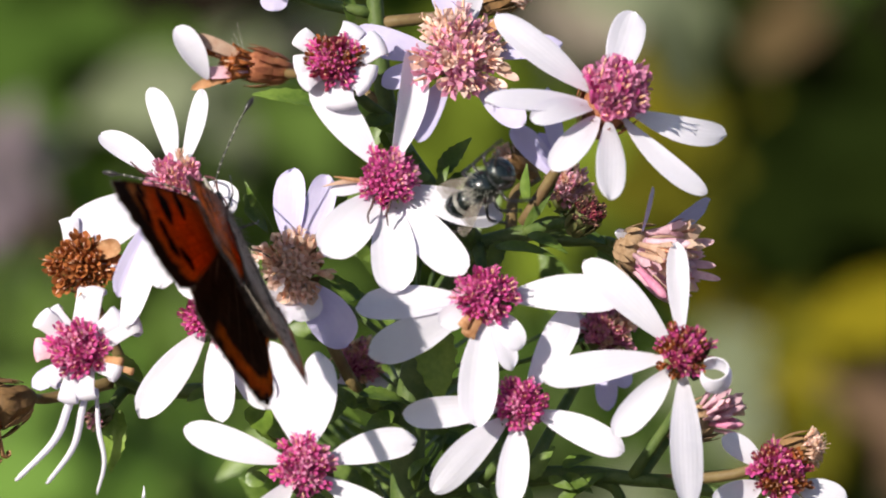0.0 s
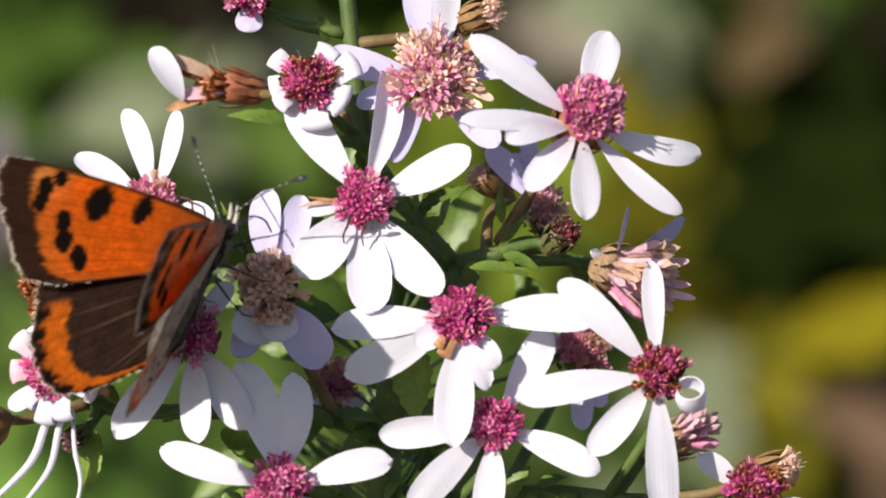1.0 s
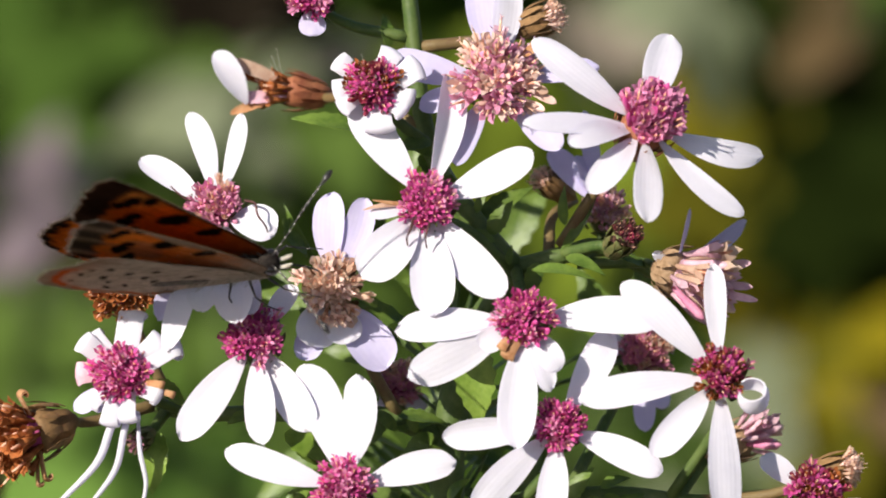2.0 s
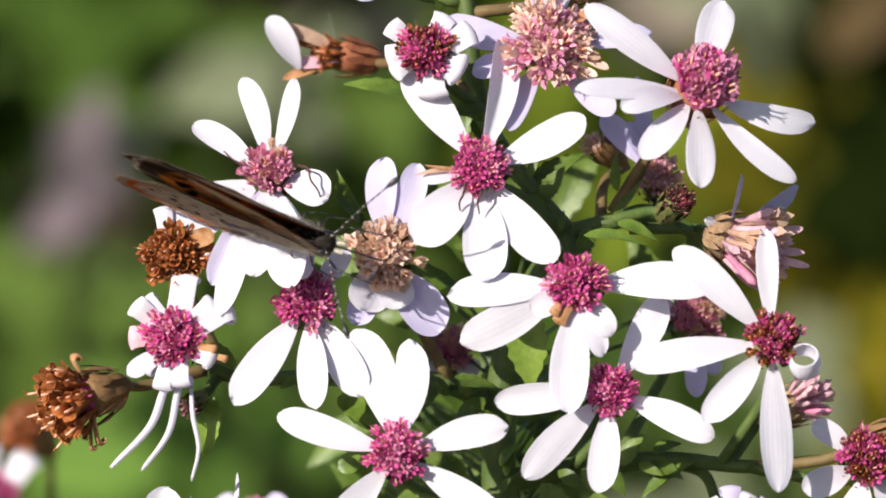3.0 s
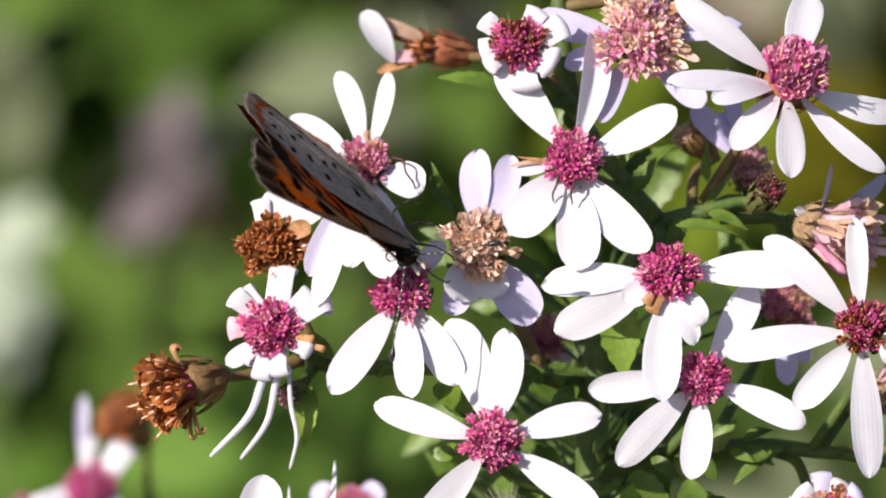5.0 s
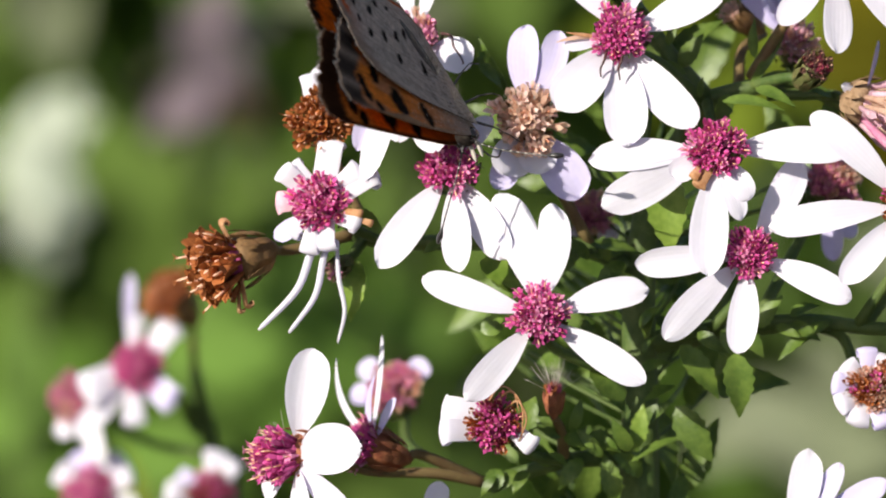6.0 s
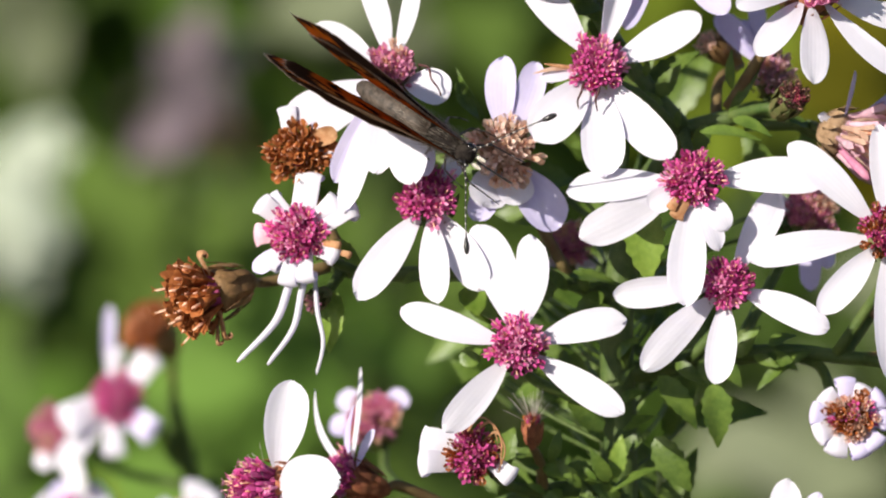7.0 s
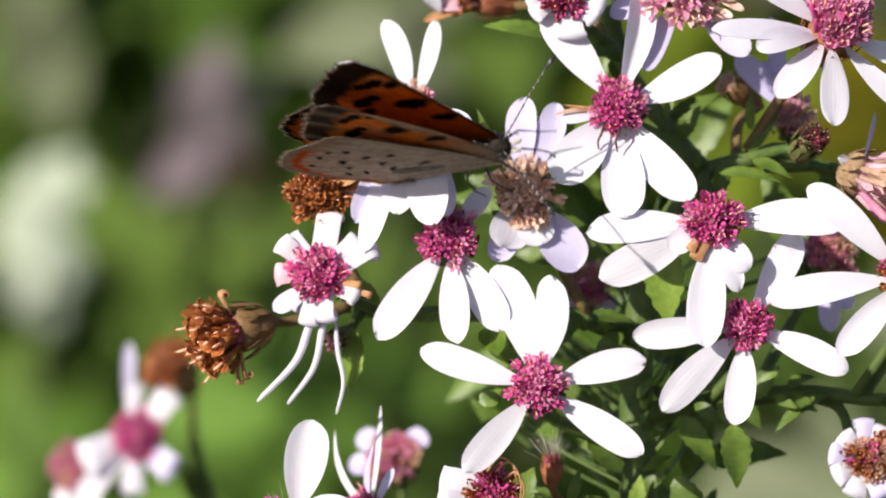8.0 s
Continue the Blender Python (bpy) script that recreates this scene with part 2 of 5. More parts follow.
def scroll(bm, base, along, face, width, reach, rim, rolled, flare=0.25):
    """A ray rolled back on itself (mm): a short broad strap that leaves base and ends in a roll of radius rim, turned by `rolled` degrees."""
    base, along = Vector(base), Vector(along).normalized()
    face = Vector(face).normalized()
    across = along.cross(face).normalized()
    face = across.cross(along).normalized()
    profile = [(reach * i / 4, 0.0) for i in range(4)]
    steps = max(6, int(rolled / 18))
    for i in range(steps + 1):
        a = radians(rolled) * i / steps
        r = rim * (1 - 0.28 * i / steps)
        profile.append((reach + r * math.sin(a), r * math.cos(a) - rim))
    uv = bm.loops.layers.uv.get("along") or bm.loops.layers.uv.new("along")
    sheets, spots = [], {}
    for level in (0.0, 0.11):
        sheet = []
        for i, (p, h) in enumerate(profile):
            f = i / (len(profile) - 1)
            before, after = profile[max(i - 1, 0)], profile[min(i + 1, len(profile) - 1)]
            way = Vector((after[0] - before[0], after[1] - before[1])).normalized()
            w = width * (1 - flare + flare * min(f * 2.5, 1)) * (1 - 0.22 * max(f - 0.85, 0) / 0.15)
            row = []
            for j in range(7):
                c = j / 3 - 1
                sag = 0.10 * width * c * c
                q = base + along * (p - way.y * (level - sag)) + face * (h + way.x * (level - sag)) + across * (c * w / 2 + 0.02 * width * math.sin(f * 9))
                v = bm.verts.new(q * MM)
                spots[v] = (c * 0.5 + 0.5, f)
                row.append(v)
            sheet.append(row)
        sheets.append(sheet)
    low, high = sheets
    quads = []
    for i in range(len(profile) - 1):
        for j in range(6):
            quads.append((high[i][j], high[i][j + 1], high[i + 1][j + 1], high[i + 1][j]))
            quads.append((low[i][j], low[i + 1][j], low[i + 1][j + 1], low[i][j + 1]))
        quads.append((low[i][0], high[i][0], high[i + 1][0], low[i + 1][0]))
        quads.append((low[i][-1], low[i + 1][-1], high[i + 1][-1], high[i][-1]))
    for j in range(6):
        quads.append((low[-1][j], high[-1][j], high[-1][j + 1], low[-1][j + 1]))
        quads.append((low[0][j], low[0][j + 1], high[0][j + 1], high[0][j]))
    for q in quads:
        f = bm.faces.new(q)
        f.smooth = True
        for loop in f.loops:
            loop[uv].uv = spots[loop.vert]
    crisp_rim(low, high)


# ---- florets of the disc: a few shapes, shared by all flowers ----
def floret_mesh(name, kind, materials):
    """kind: bud (closed club), open (five recurved lobes and a stamen column), dry (split, bent lobes)."""
    bm = bmesh.new()
    if kind == "bud":
        tube(bm, [(0, 0, 0), (0, 0, 0.8 * MM), (0, 0, 1.5 * MM), (0, 0, 2.0 * MM), (0, 0, 2.3 * MM)],
             [0.13 * MM, 0.17 * MM, 0.24 * MM, 0.21 * MM, 0.06 * MM], 7)
    else:
        tube(bm, [(0, 0, 0), (0, 0, 0.9 * MM), (0, 0, 1.6 * MM)], [0.13 * MM, 0.18 * MM, 0.31 * MM], 7)
        spread, rise = {"open": (0.72, 0.36), "dry": (0.40, 0.62), "cup": (0.56, 0.30)}[kind]
        broad = 2.0 if kind == "cup" else 1.5
        for k in range(5):
            a = 2 * math.pi * k / 5
            e, side = Vector((math.cos(a), math.sin(a), 0)), Vector((-math.sin(a), math.cos(a), 0))
            root, mid = Vector((0, 0, 1.52)) + 0.27 * e, Vector((0, 0, 2.0 + 0.3 * rise)) + 0.42 * e
            end = Vector((0, 0, 1.95 + rise * (1.0 if k % 2 else 0.5))) + spread * e
            v = [bm.verts.new(p * MM) for p in (root - 0.15 * side, root + 0.15 * side, mid + 0.15 * broad * side, mid - 0.15 * broad * side, end)]
            bm.faces.new((v[0], v[1], v[2], v[3]))
            bm.faces.new((v[3], v[2], v[4]))
        top = 2.75 if kind == "open" else 2.3
        tube(bm, [(0, 0, 1.3 * MM), (0, 0, 2.1 * MM), (0.05 * MM, 0, top * MM)], [0.09 * MM, 0.09 * MM, 0.05 * MM], 5, 1)
        if kind == "open":
            for s in (1, -1):
                tube(bm, [(0, 0, (top - 0.1) * MM), (s * 0.10 * MM, 0, (top + 0.15) * MM), (s * 0.24 * MM, 0, (top + 0.18) * MM)], [0.04 * MM, 0.035 * MM, 0.02 * MM], 4, 0)
    me = bpy.data.meshes.new(name)
    bm.to_mesh(me)
    bm.free()
    for m in materials:
        me.materials.append(m)
    me.shade_smooth()
    return me


FLORETS = {
    "fresh": [floret_mesh("floret", k, [m, STAMEN]) for k, m in (("bud", MAGENTA), ("open", MAGENTA), ("open", PINK), ("open", MAGENTA), ("dry", MAGENTA))],
    "bright": [floret_mesh("floret", k, [m, STAMEN]) for k, m in (("dry", PINK), ("bud", MAGENTA), ("dry", PINK), ("dry", MAGENTA), ("open", PINK))],
    "deep": [floret_mesh("floret", k, [m, STAMEN]) for k, m in (("bud", DARK_RED), ("open", MAGENTA), ("dry", DARK_RED), ("dry", RUST))],
    "rose": [floret_mesh("floret", k, [m, STAMEN]) for k, m in (("bud", ROSE), ("open", ROSE), ("dry", PINK), ("dry", ROSE), ("dry", TAN))],
    "peach": [floret_mesh("floret", k, [m, STAMEN]) for k, m in (("open", PEACH), ("open", PINK), ("open", DUSTY), ("dry", PEACH), ("open", ROSE), ("open", PEACH))],
    "dusty": [floret_mesh("floret", k, [m, STAMEN]) for k, m in (("bud", DUSTY), ("dry", DUSTY), ("bud", ROSE), ("dry", TAN))],
    "dark": [floret_mesh("floret", k, [m, STAMEN]) for k, m in (("dry", CHAR), ("bud", CHAR), ("cup", CHAR), ("dry", DARK_RED))],
    "tan": [floret_mesh("floret", k, [m, STAMEN]) for k, m in (("cup", TAN), ("open", PEACH), ("open", PEACH), ("dry", TAN))],
    "rust": [floret_mesh("floret", k, [m, STAMEN]) for k, m in (("dry", RUST), ("cup", RUST), ("open", RUST), ("cup", RUST))],
    "ember": [floret_mesh("floret", k, [m, STAMEN]) for k, m in (("dry", PEACH), ("dry", RUST), ("open", MAGENTA), ("dry", TAN), ("cup", RUST))],
    "mixed": [floret_mesh("floret", k, [m, STAMEN]) for k, m in (("open", MAGENTA), ("dry", RUST), ("dry", DARK_RED), ("bud", MAGENTA))],
}


def to_face(face):
    """Turns a shape's z axis to `face`."""
    return Vector(face).normalized().to_track_quat("Z", "Y").to_matrix()


def flower(x, y, z, radius, face, look_of, rays, label, stalk=(), count=62, curl=(), tall=1.0, seed=1, grow=1.0, splay_most=0.62, hairs=0,
           loose=(), quills=(), hair_long=1.0, cup=None, cup_deep=1.0, strands=(), thread=None):
    """An aster head: green cup of bracts, domed disc of florets and its rays. rays: (tip x, tip y, width, bend[, material]) in the
    spray's plane; their depth follows from the way the head faces. curl: (angle, reach, width, turn) for rolled-up rays; loose: folded rays given by both
    ends; quills: rays rolled lengthwise into thin tubes, by four places of their way."""
    rng = random.Random(seed * 77 + int(x * 10) + int(y * 7))
    head = thing("aster_flower", x, y, z, label, "flower", "aster flowers of the spray")
    n = Vector(face).normalized()
    turn = to_face(n)
    dry = look_of in ("rust", "tan")
    cup = cup or (BRACT_DRY if dry else BRACT)
    # cup of bracts behind the disc
    bm = bmesh.new()
    tube(bm, [turn @ Vector((0, 0, d * (cup_deep if d < 0 else 1) * MM)) for d in (-3.6, -3.0, -1.6, -0.4, 0.1)],
         [radius * f * MM for f in (0.16, 0.42, 0.62, 0.74, 0.55)], 12)
    part("cup", bm, cup, head)
    for row, (count_b, back, out, long) in enumerate(((9, -2.9 * cup_deep, 0.50, 2.0 * cup_deep), (11, -2.0 * cup_deep, 0.66, 2.1 * cup_deep))):
        for k in range(count_b):
            a = 2 * math.pi * (k + 0.5 * row) / count_b
            e = Vector((math.cos(a), math.sin(a), 0))
            bm = bmesh.new()
            foot, end = turn @ (e * radius * out + Vector((0, 0, back))), turn @ (e * radius * (out + 0.32) + Vector((0, 0, back + long)))
            blade(bm, foot, end, turn @ e, 0.55, 25, 0.2, "leaf", 0.07, rows=4, columns=2)
            part("bract", bm, cup, head)
    # disc
    bm = bmesh.new()
    blob(bm, turn @ Vector((0, 0, -0.2 * MM)), [radius * 0.6 * MM, radius * 0.6 * MM, radius * 0.36 * tall * MM], turn, 16, 8)
    part("disc", bm, CORE_TAN if look_of == "tan" else DUSTY if look_of == "dusty" else CORE, head)
    shapes = FLORETS[look_of]
    count = int(count * 1.25)
    for k in range(count):
        f = math.sqrt((k + 0.5) / count)
        a = k * 2.39996 + rng.uniform(-0.15, 0.15)
        splay = splay_most * f * f + rng.uniform(-0.16, 0.16)
        foot = Vector((math.cos(a) * f * 0.60 * radius, math.sin(a) * f * 0.60 * radius, -0.2 + radius * 0.40 * tall * math.sqrt(max(1 - f * f * 0.92, 0)) - 0.45 * radius / 2))
        aim = Vector((math.cos(a + rng.uniform(-0.3, 0.3)) * math.sin(splay), math.sin(a) * math.sin(splay), math.cos(splay)))
        ob = new("disc_floret", shapes[0] if (f < 0.25 and rng.random() < 0.2 and look_of in ("fresh", "deep", "bright")) else rng.choice(shapes))
        ob.parent = head
        s = grow * rng.uniform(0.48, 0.78) * radius / 2.0
        ob.matrix_basis = Matrix.Translation(turn @ foot * MM) @ (turn @ to_face(aim)).to_4x4() @ Matrix.Rotation(rng.uniform(0, 6), 4, "Z") @ Matrix.Diagonal((s, s, s, 1))
    # rays
    for ray in rays:
        tx, ty, width, bend = ray[:4]
        material = ray[4] if len(ray) > 4 else RAY
        lift = ray[5] if len(ray) > 5 else 0.0
        sway = ray[6] if len(ray) > 6 else None
        fold = ray[7] if len(ray) > 7 else 0.0
        dx, dy = tx - x, ty - y
        reach = math.hypot(dx, dy)
        dz = max(min(-(n.x * dx + n.y * dy) / n.z, 0.75 * reach), -0.75 * reach) + lift
        tip = Vector((dx, dy, dz))
        e = (tip - n * tip.dot(n)).normalized()
        bm = bmesh.new()
        blade(bm, e * radius * 0.55 - n * 0.35, tip, n, width * 0.93, bend + rng.uniform(-6, 6), rng.uniform(0.04, 0.2), "strap" if width < 1.0 else "ray",
              0.06, rng.uniform(-18, 18), roll=rng.uniform(-12, 12), fold=fold,
              sway=sway if sway is not None else rng.uniform(-0.03, 0.03) if width > 1 else 0.10 * (-1 if tx < x + 1 else 1))
        part("ray", bm, material, head)
    for ray in curl:
        angle, reach, width, rolled = ray[:4]
        material = ray[4] if len(ray) > 4 else RAY
        a = radians(angle)
        e = Vector((math.cos(a), math.sin(a), 0))
        e = (e - n * e.dot(n)).normalized()
        bm = bmesh.new()
        if len(ray) > 5:
            scroll(bm, e * radius * 0.7 + Vector((0, -0.55, 0.6)), e + Vector((0, 0.35, 0)), Vector((0.45, 1, -0.7)), width, 0.35, ray[5], rolled, 0.4)
        else:
            width *= rng.uniform(0.85, 1.25)
            rim = min(0.32 * width, 0.45 * reach)
            lean = rng.uniform(0.1, 0.6)
            scroll(bm, e * radius * 0.66 + n * 0.2, e + n * lean + n.cross(e) * rng.uniform(-0.45, 0.45), n - e * lean, width,
                   max(reach - rim + 0.36 * radius, 0.3) * rng.uniform(0.85, 1.15), rim, min(rolled + 60, 330))
        part("ray", bm, material, head, "rolled-up ray")
    for bx, by, tx, ty, width, bend, material, lift in loose:
        bm = bmesh.new()
        blade(bm, (bx - x, by - y, lift - 0.8), (tx - x, ty - y, lift), (0.1, 0.2, 1), width, bend, 0.35, "ray", 0.1, rng.uniform(-10, 10))
        part("ray", bm, material, head)
    for ax, ay, bx, by, cx, cy, tx, ty, r in quills:
        bm = bmesh.new()
        path = curve_through([(px - x, py - y, h) for px, py, h in ((ax, ay, -1.0), (bx, by, 0.2), (cx, cy, 0.4), (tx, ty, 0.2))], 7)
        k = len(path) - 1
        tube(bm, path, [r * (0.62 + 0.38 * math.sin(math.pi * min(i / k * 0.9 + 0.15, 1))) * (0.55 if i == k else 1) * MM for i in range(k + 1)], 9)
        part("ray", bm, RAY, head, "white ray rolled into a thin tube")
    for way in strands:
        bm = bmesh.new()
        path = curve_through([(px - x, py - y, pz) for px, py, pz in way], 5)
        tube(bm, path, [(0.10 - 0.05 * i / (len(path) - 1)) * MM for i in range(len(path))], 6)
        part("style", bm, thread or CHAR, head, "shrivelled brown floret thread" if thread else "shrivelled blackish floret thread")
    if hairs:
        bm = bmesh.new()
        for k in range(hairs):
            a, up = rng.uniform(0, 6.28), rng.uniform(0.15, 1.3)
            aim = turn @ Vector((math.cos(a) * math.sin(up), math.sin(a) * math.sin(up), math.cos(up)))
            root = aim * radius * 0.7 * MM
            tube(bm, [root, root + (aim + Vector((0, 0.25, 0))) * hair_long * radius * rng.uniform(0.8, 1.6) * MM], [0.02 * MM, 0.008 * MM], 3)
        ob = part("pappus", bm, HAIR, head, "fine pale hairs")
        ob["kind"] = "stuff"
    if stalk:
        bm = bmesh.new()
        pts = [Vector(n) * -3.3 * cup_deep] + [Vector((px - x, py - y, pz - z)) for px, py, pz in stalk]
        path = curve_through([p for p in pts], 5)
        k = len(path)
        tube(bm, path, [(0.30 + 0.16 * i / k) * MM for i in range(k)], 8)
        part("stalk", bm, STEM_RED if dry or cup is BRACT_RED else STEM, head)
    return head


# ---- the spray of asters ----
lead = flower(1.2, 4.1, 0.0, 2.05, (0.05, 0.25, 1), "fresh",
       [(-4.0, 10.8, 2.7, 25, RAY, 0.0, 0.0), (2.6, 12.9, 2.3, 30, RAY, 0.0, 0.06, 0.22), (8.4, 7.6, 2.9, 25, RAY, 0.0, 0.05),
        (-3.3, -1.0, 3.5, 40, RAY, 0.0, -0.03), (1.6, -3.6, 3.3, 25, RAY, 0.0, 0.0), (6.4, -2.2, 3.0, 20, RAY, 0.3, 0.06),
        (-2.8, 3.3, 1.1, 20, RAY, 0.0, 0.0), (-3.3, 3.6, 0.35, 35, TAN, 0.3, 0.05), (-2.6, 4.3, 0.3, 35, RAY_BROWN, 0.4, -0.05)], "white aster flower with a magenta disc on a green stalk",
       [(3.7, 2.4, -5), (7.1, -0.4, -7)],
       strands=[((0.2, 3.0, 1.3), (0.0, 2.3, 1.7), (-0.25, 1.75, 1.6), (-0.2, 1.2, 1.4)), ((1.3, 3.0, 1.3), (1.2, 2.35, 1.7), (1.0, 1.75, 1.7), (1.1, 1.0, 1.4))])
bent_ray = [ob for ob in lead.children if ob.name.startswith("ray")][2]
bent_axis = Vector((0.05, 0.25, 1)).normalized()
flower(7.7, -3.8, 2.0, 2.0, (-0.05, 0.2, 1), "fresh",
       [(-1.1, -4.6, 2.8, 15), (-0.2, -7.8, 2.9, 20), (16.9, -3.8, 2.9, 25), (7.0, -12.5, 2.9, 20), (10.0, -7.3, 1.9, 60),
        (9.4, -8.7, 1.7, 40), (4.6, -5.6, 1.9, 40)],
       "white aster flower with a magenta disc and one browned ray", [(7.6, -2.3, -4), (7.3, -0.4, -7)], curl=[(-108, 1.0, 1.1, 150, RAY_BROWN), (-128, 0.5, 0.8, 200, RAY_BROWN)])
flower(20.9, -7.6, 3.0, 1.95, (0.1, 0.3, 1), "deep",
       [(14.3, -1.3, 2.5, 25), (20.6, 0.0, 1.7, 10), (11.2, -9.2, 2.4, 15), (16.2, -13.0, 2.3, 25), (21.1, -17.7, 2.6, 15)],
       "white aster flower with a dark red disc and a rolled ray", [(21.3, -10.9, -5), (17.9, -16.5, -8)], curl=[(-2, 1.3, 1.5, 290, RAY, 1.2)])
flower(10.0, -11.0, 1.5, 1.85, (0.0, 0.25, 1), "fresh",
       [(2.1, -11.8, 2.3, 20), (4.1, -16.9, 2.5, 25), (9.2, -17.9, 2.3, 20), (17.0, -14.2, 2.4, 30), (13.6, -4.6, 2.5, 20)],
       "white aster flower with a magenta disc and five rays", [(10.0, -13.7, -6), (7.7, -16.6, -8)])
flower(-4.4, -15.2, 2.0, 2.0, (-0.05, 0.2, 1), "fresh",
       [(-12.6, -12.6, 2.5, 25, RAY, 0.0, -0.03), (-7.3, -6.8, 3.1, 15, RAY, 0.0, 0.04), (-3.6, -7.5, 2.5, 30, RAY, 0.3, 0.07), (3.1, -13.4, 2.4, 25), (2.8, -19.9, 2.4, 20), (-9.6, -21.1, 2.4, 20)],
       "white aster flower with a magenta disc and six broad rays", [(-3.3, -17.9, -4), (2.6, -20.4, -8)])
flower(-2.5, 12.0, -1.0, 2.0, (-0.1, 0.25, 1), "deep", [],
       "aster flower with a dark red disc and rolled-up white rays", [(-0.9, 9.8, -4), (1.1, 8.3, -6)], count=65,
       hairs=30, hair_long=0.3, curl=[(148, 1.0, 1.7, 60), (66, 1.0, 1.4, 220), (182, 0.7, 1.7, 100), (12, 1.7, 1.9, 90), (-22, 0.9, 1.1, 200), (-72, 1.2, 2.0, 160), (-145, 0.8, 1.5, 90), (-45, 0.9, 1.1, 200)])
flower(16.0, 9.4, 2.0, 2.3, (0.42, 0.66, 1), "bright",
       [(17.8, 15.6, 2.7, 20, RAY, 1.0, -0.02), (8.3, 15.2, 2.7, 35, RAY, 0.0, -0.07), (7.5, 9.3, 2.3, 20, RAY, 0.0, -0.02), (10.6, 7.9, 2.2, 25, RAY, 0.6, 0.04),
        (12.0, 4.6, 2.3, 25, RAY, -0.6, 0.0), (15.8, 2.7, 2.3, 20, RAY, -0.8, 0.0),
        (22.4, 3.1, 2.0, 25, RAY, 0.0, 0.10), (24.0, 7.2, 2.1, 35, RAY, 0.0, 0.13)],
       "white aster flower with a tall bright magenta disc", [(13.1, 5.5, -5), (10.4, 1.2, -7)], tall=1.7, count=62, grow=1.25, splay_most=0.5, hairs=40, hair_long=0.35, cup=BRACT_RED)
flower(6.0, 12.5, -3.0, 2.4, (0.05, 0.35, 1), "peach",
       [(4.8, 19.8, 2.6, 15, LAVENDER), (6.9, 19.7, 2.3, 15), (13.0, 13.5, 2.1, 30, LAVENDER), (-1.4, 14.2, 2.3, 25, LAVENDER, 0.0, -0.05), (3.0, 6.7, 1.9, 15, LAVENDER, 0.0, 0.04),
        (0.6, 10.6, 1.9, 30, LAVENDER), (10.3, 7.8, 2.2, 20, LAVENDER)],
       "fading aster flower with a peach disc and lavender rays", [(4.6, 10.2, -7), (1.2, 8.3, -7)], count=50, grow=1.35, splay_most=1.0,
       loose=[(8.0, 11.8, 10.0, 10.9, 0.6, 15, PEACH, 1.5), (7.6, 12.2, 9.4, 11.6, 0.7, 15, TAN, 1.6), (7.4, 11.2, 9.2, 10.4, 0.6, 15, PEACH, 1.2), (7.2, 14.0, 8.7, 14.8, 0.6, 15, RAY_BROWN, 1.0)])
flower(-19.6, -7.5, 0.0, 2.1, (-0.2, 0.2, 1), "fresh",
       [(-22.9, -10.0, 1.5, 20, LAVENDER)],
       "aster flower with a magenta disc and white rays rolled into stubs", [(-17.7, -9.3, -4), (-15.1, -10.4, -7)],
       curl=[(-36, 1.9, 0.55, 200, RAY_BROWN), (-24, 1.3, 0.5, 220, RAY_BROWN), (140, 1.5, 1.5, 150), (119, 1.5, 1.2, 190), (46, 1.6, 1.3, 170), (100, 2.0, 1.4, 170), (68, 2.0, 1.5, 150), (24, 2.1, 2.0, 190), (-138, 1.0, 1.2, 260), (-106, 1.3, 1.15, 250), (-70, 1.2, 1.4, 260), (-44, 1.4, 1.15, 240), (172, 0.9, 1.5, 120, DUSTY)],
       quills=[(-20.1, -10.0, -20.5, -11.4, -21.4, -13.6, -24.0, -16.3, 0.29), (-19.2, -10.0, -19.5, -11.4, -20.1, -14.0, -21.9, -16.5, 0.25), (-18.6, -10.7, -18.4, -12.8, -18.0, -15.0, -18.5, -17.2, 0.17)])
flower(-10.6, -5.0, -1.0, 2.1, (-0.05, 0.35, 1), "fresh",
       [(-15.6, -12.0, 2.7, 15, RAY, 0.5, 0.0), (-10.0, -12.3, 2.4, 20, RAY, 0.0, 0.0), (-6.7, -11.4, 2.7, 20, RAY, -0.6, 0.0), (-12.9, -1.1, 2.2, 30), (-7.9, -1.5, 2.0, 30)],
       "white aster flower with a magenta disc beneath the butterfly", [(-10.3, -7.8, -5), (-8.8, -10.4, -7)])
flower(-5.4, -1.8, -2.0, 2.1, (0.05, 0.1, 1), "tan",
       [(-7.0, -5.6, 3.2, 40, RAY, 0.8), (-4.3, -5.5, 2.8, 40, RAY, 0.8), (-1.6, -7.2, 3.4, 15, LAVENDER, 0.0, 0.0), (-5.4, 4.9, 2.4, 20, LAVENDER, 0.0, -0.04), (-3.1, 4.5, 2.2, 20, LAVENDER, 0.0, 0.05), (-7.5, -6.6, 2.2, 20, LAVENDER)],
       "spent aster flower with a tan disc and pale lavender rays", [(-4.1, -4.7, -6), (-0.9, -10.7, -8)], count=36, tall=1.3, grow=1.3, splay_most=0.8, hairs=70, hair_long=0.4)
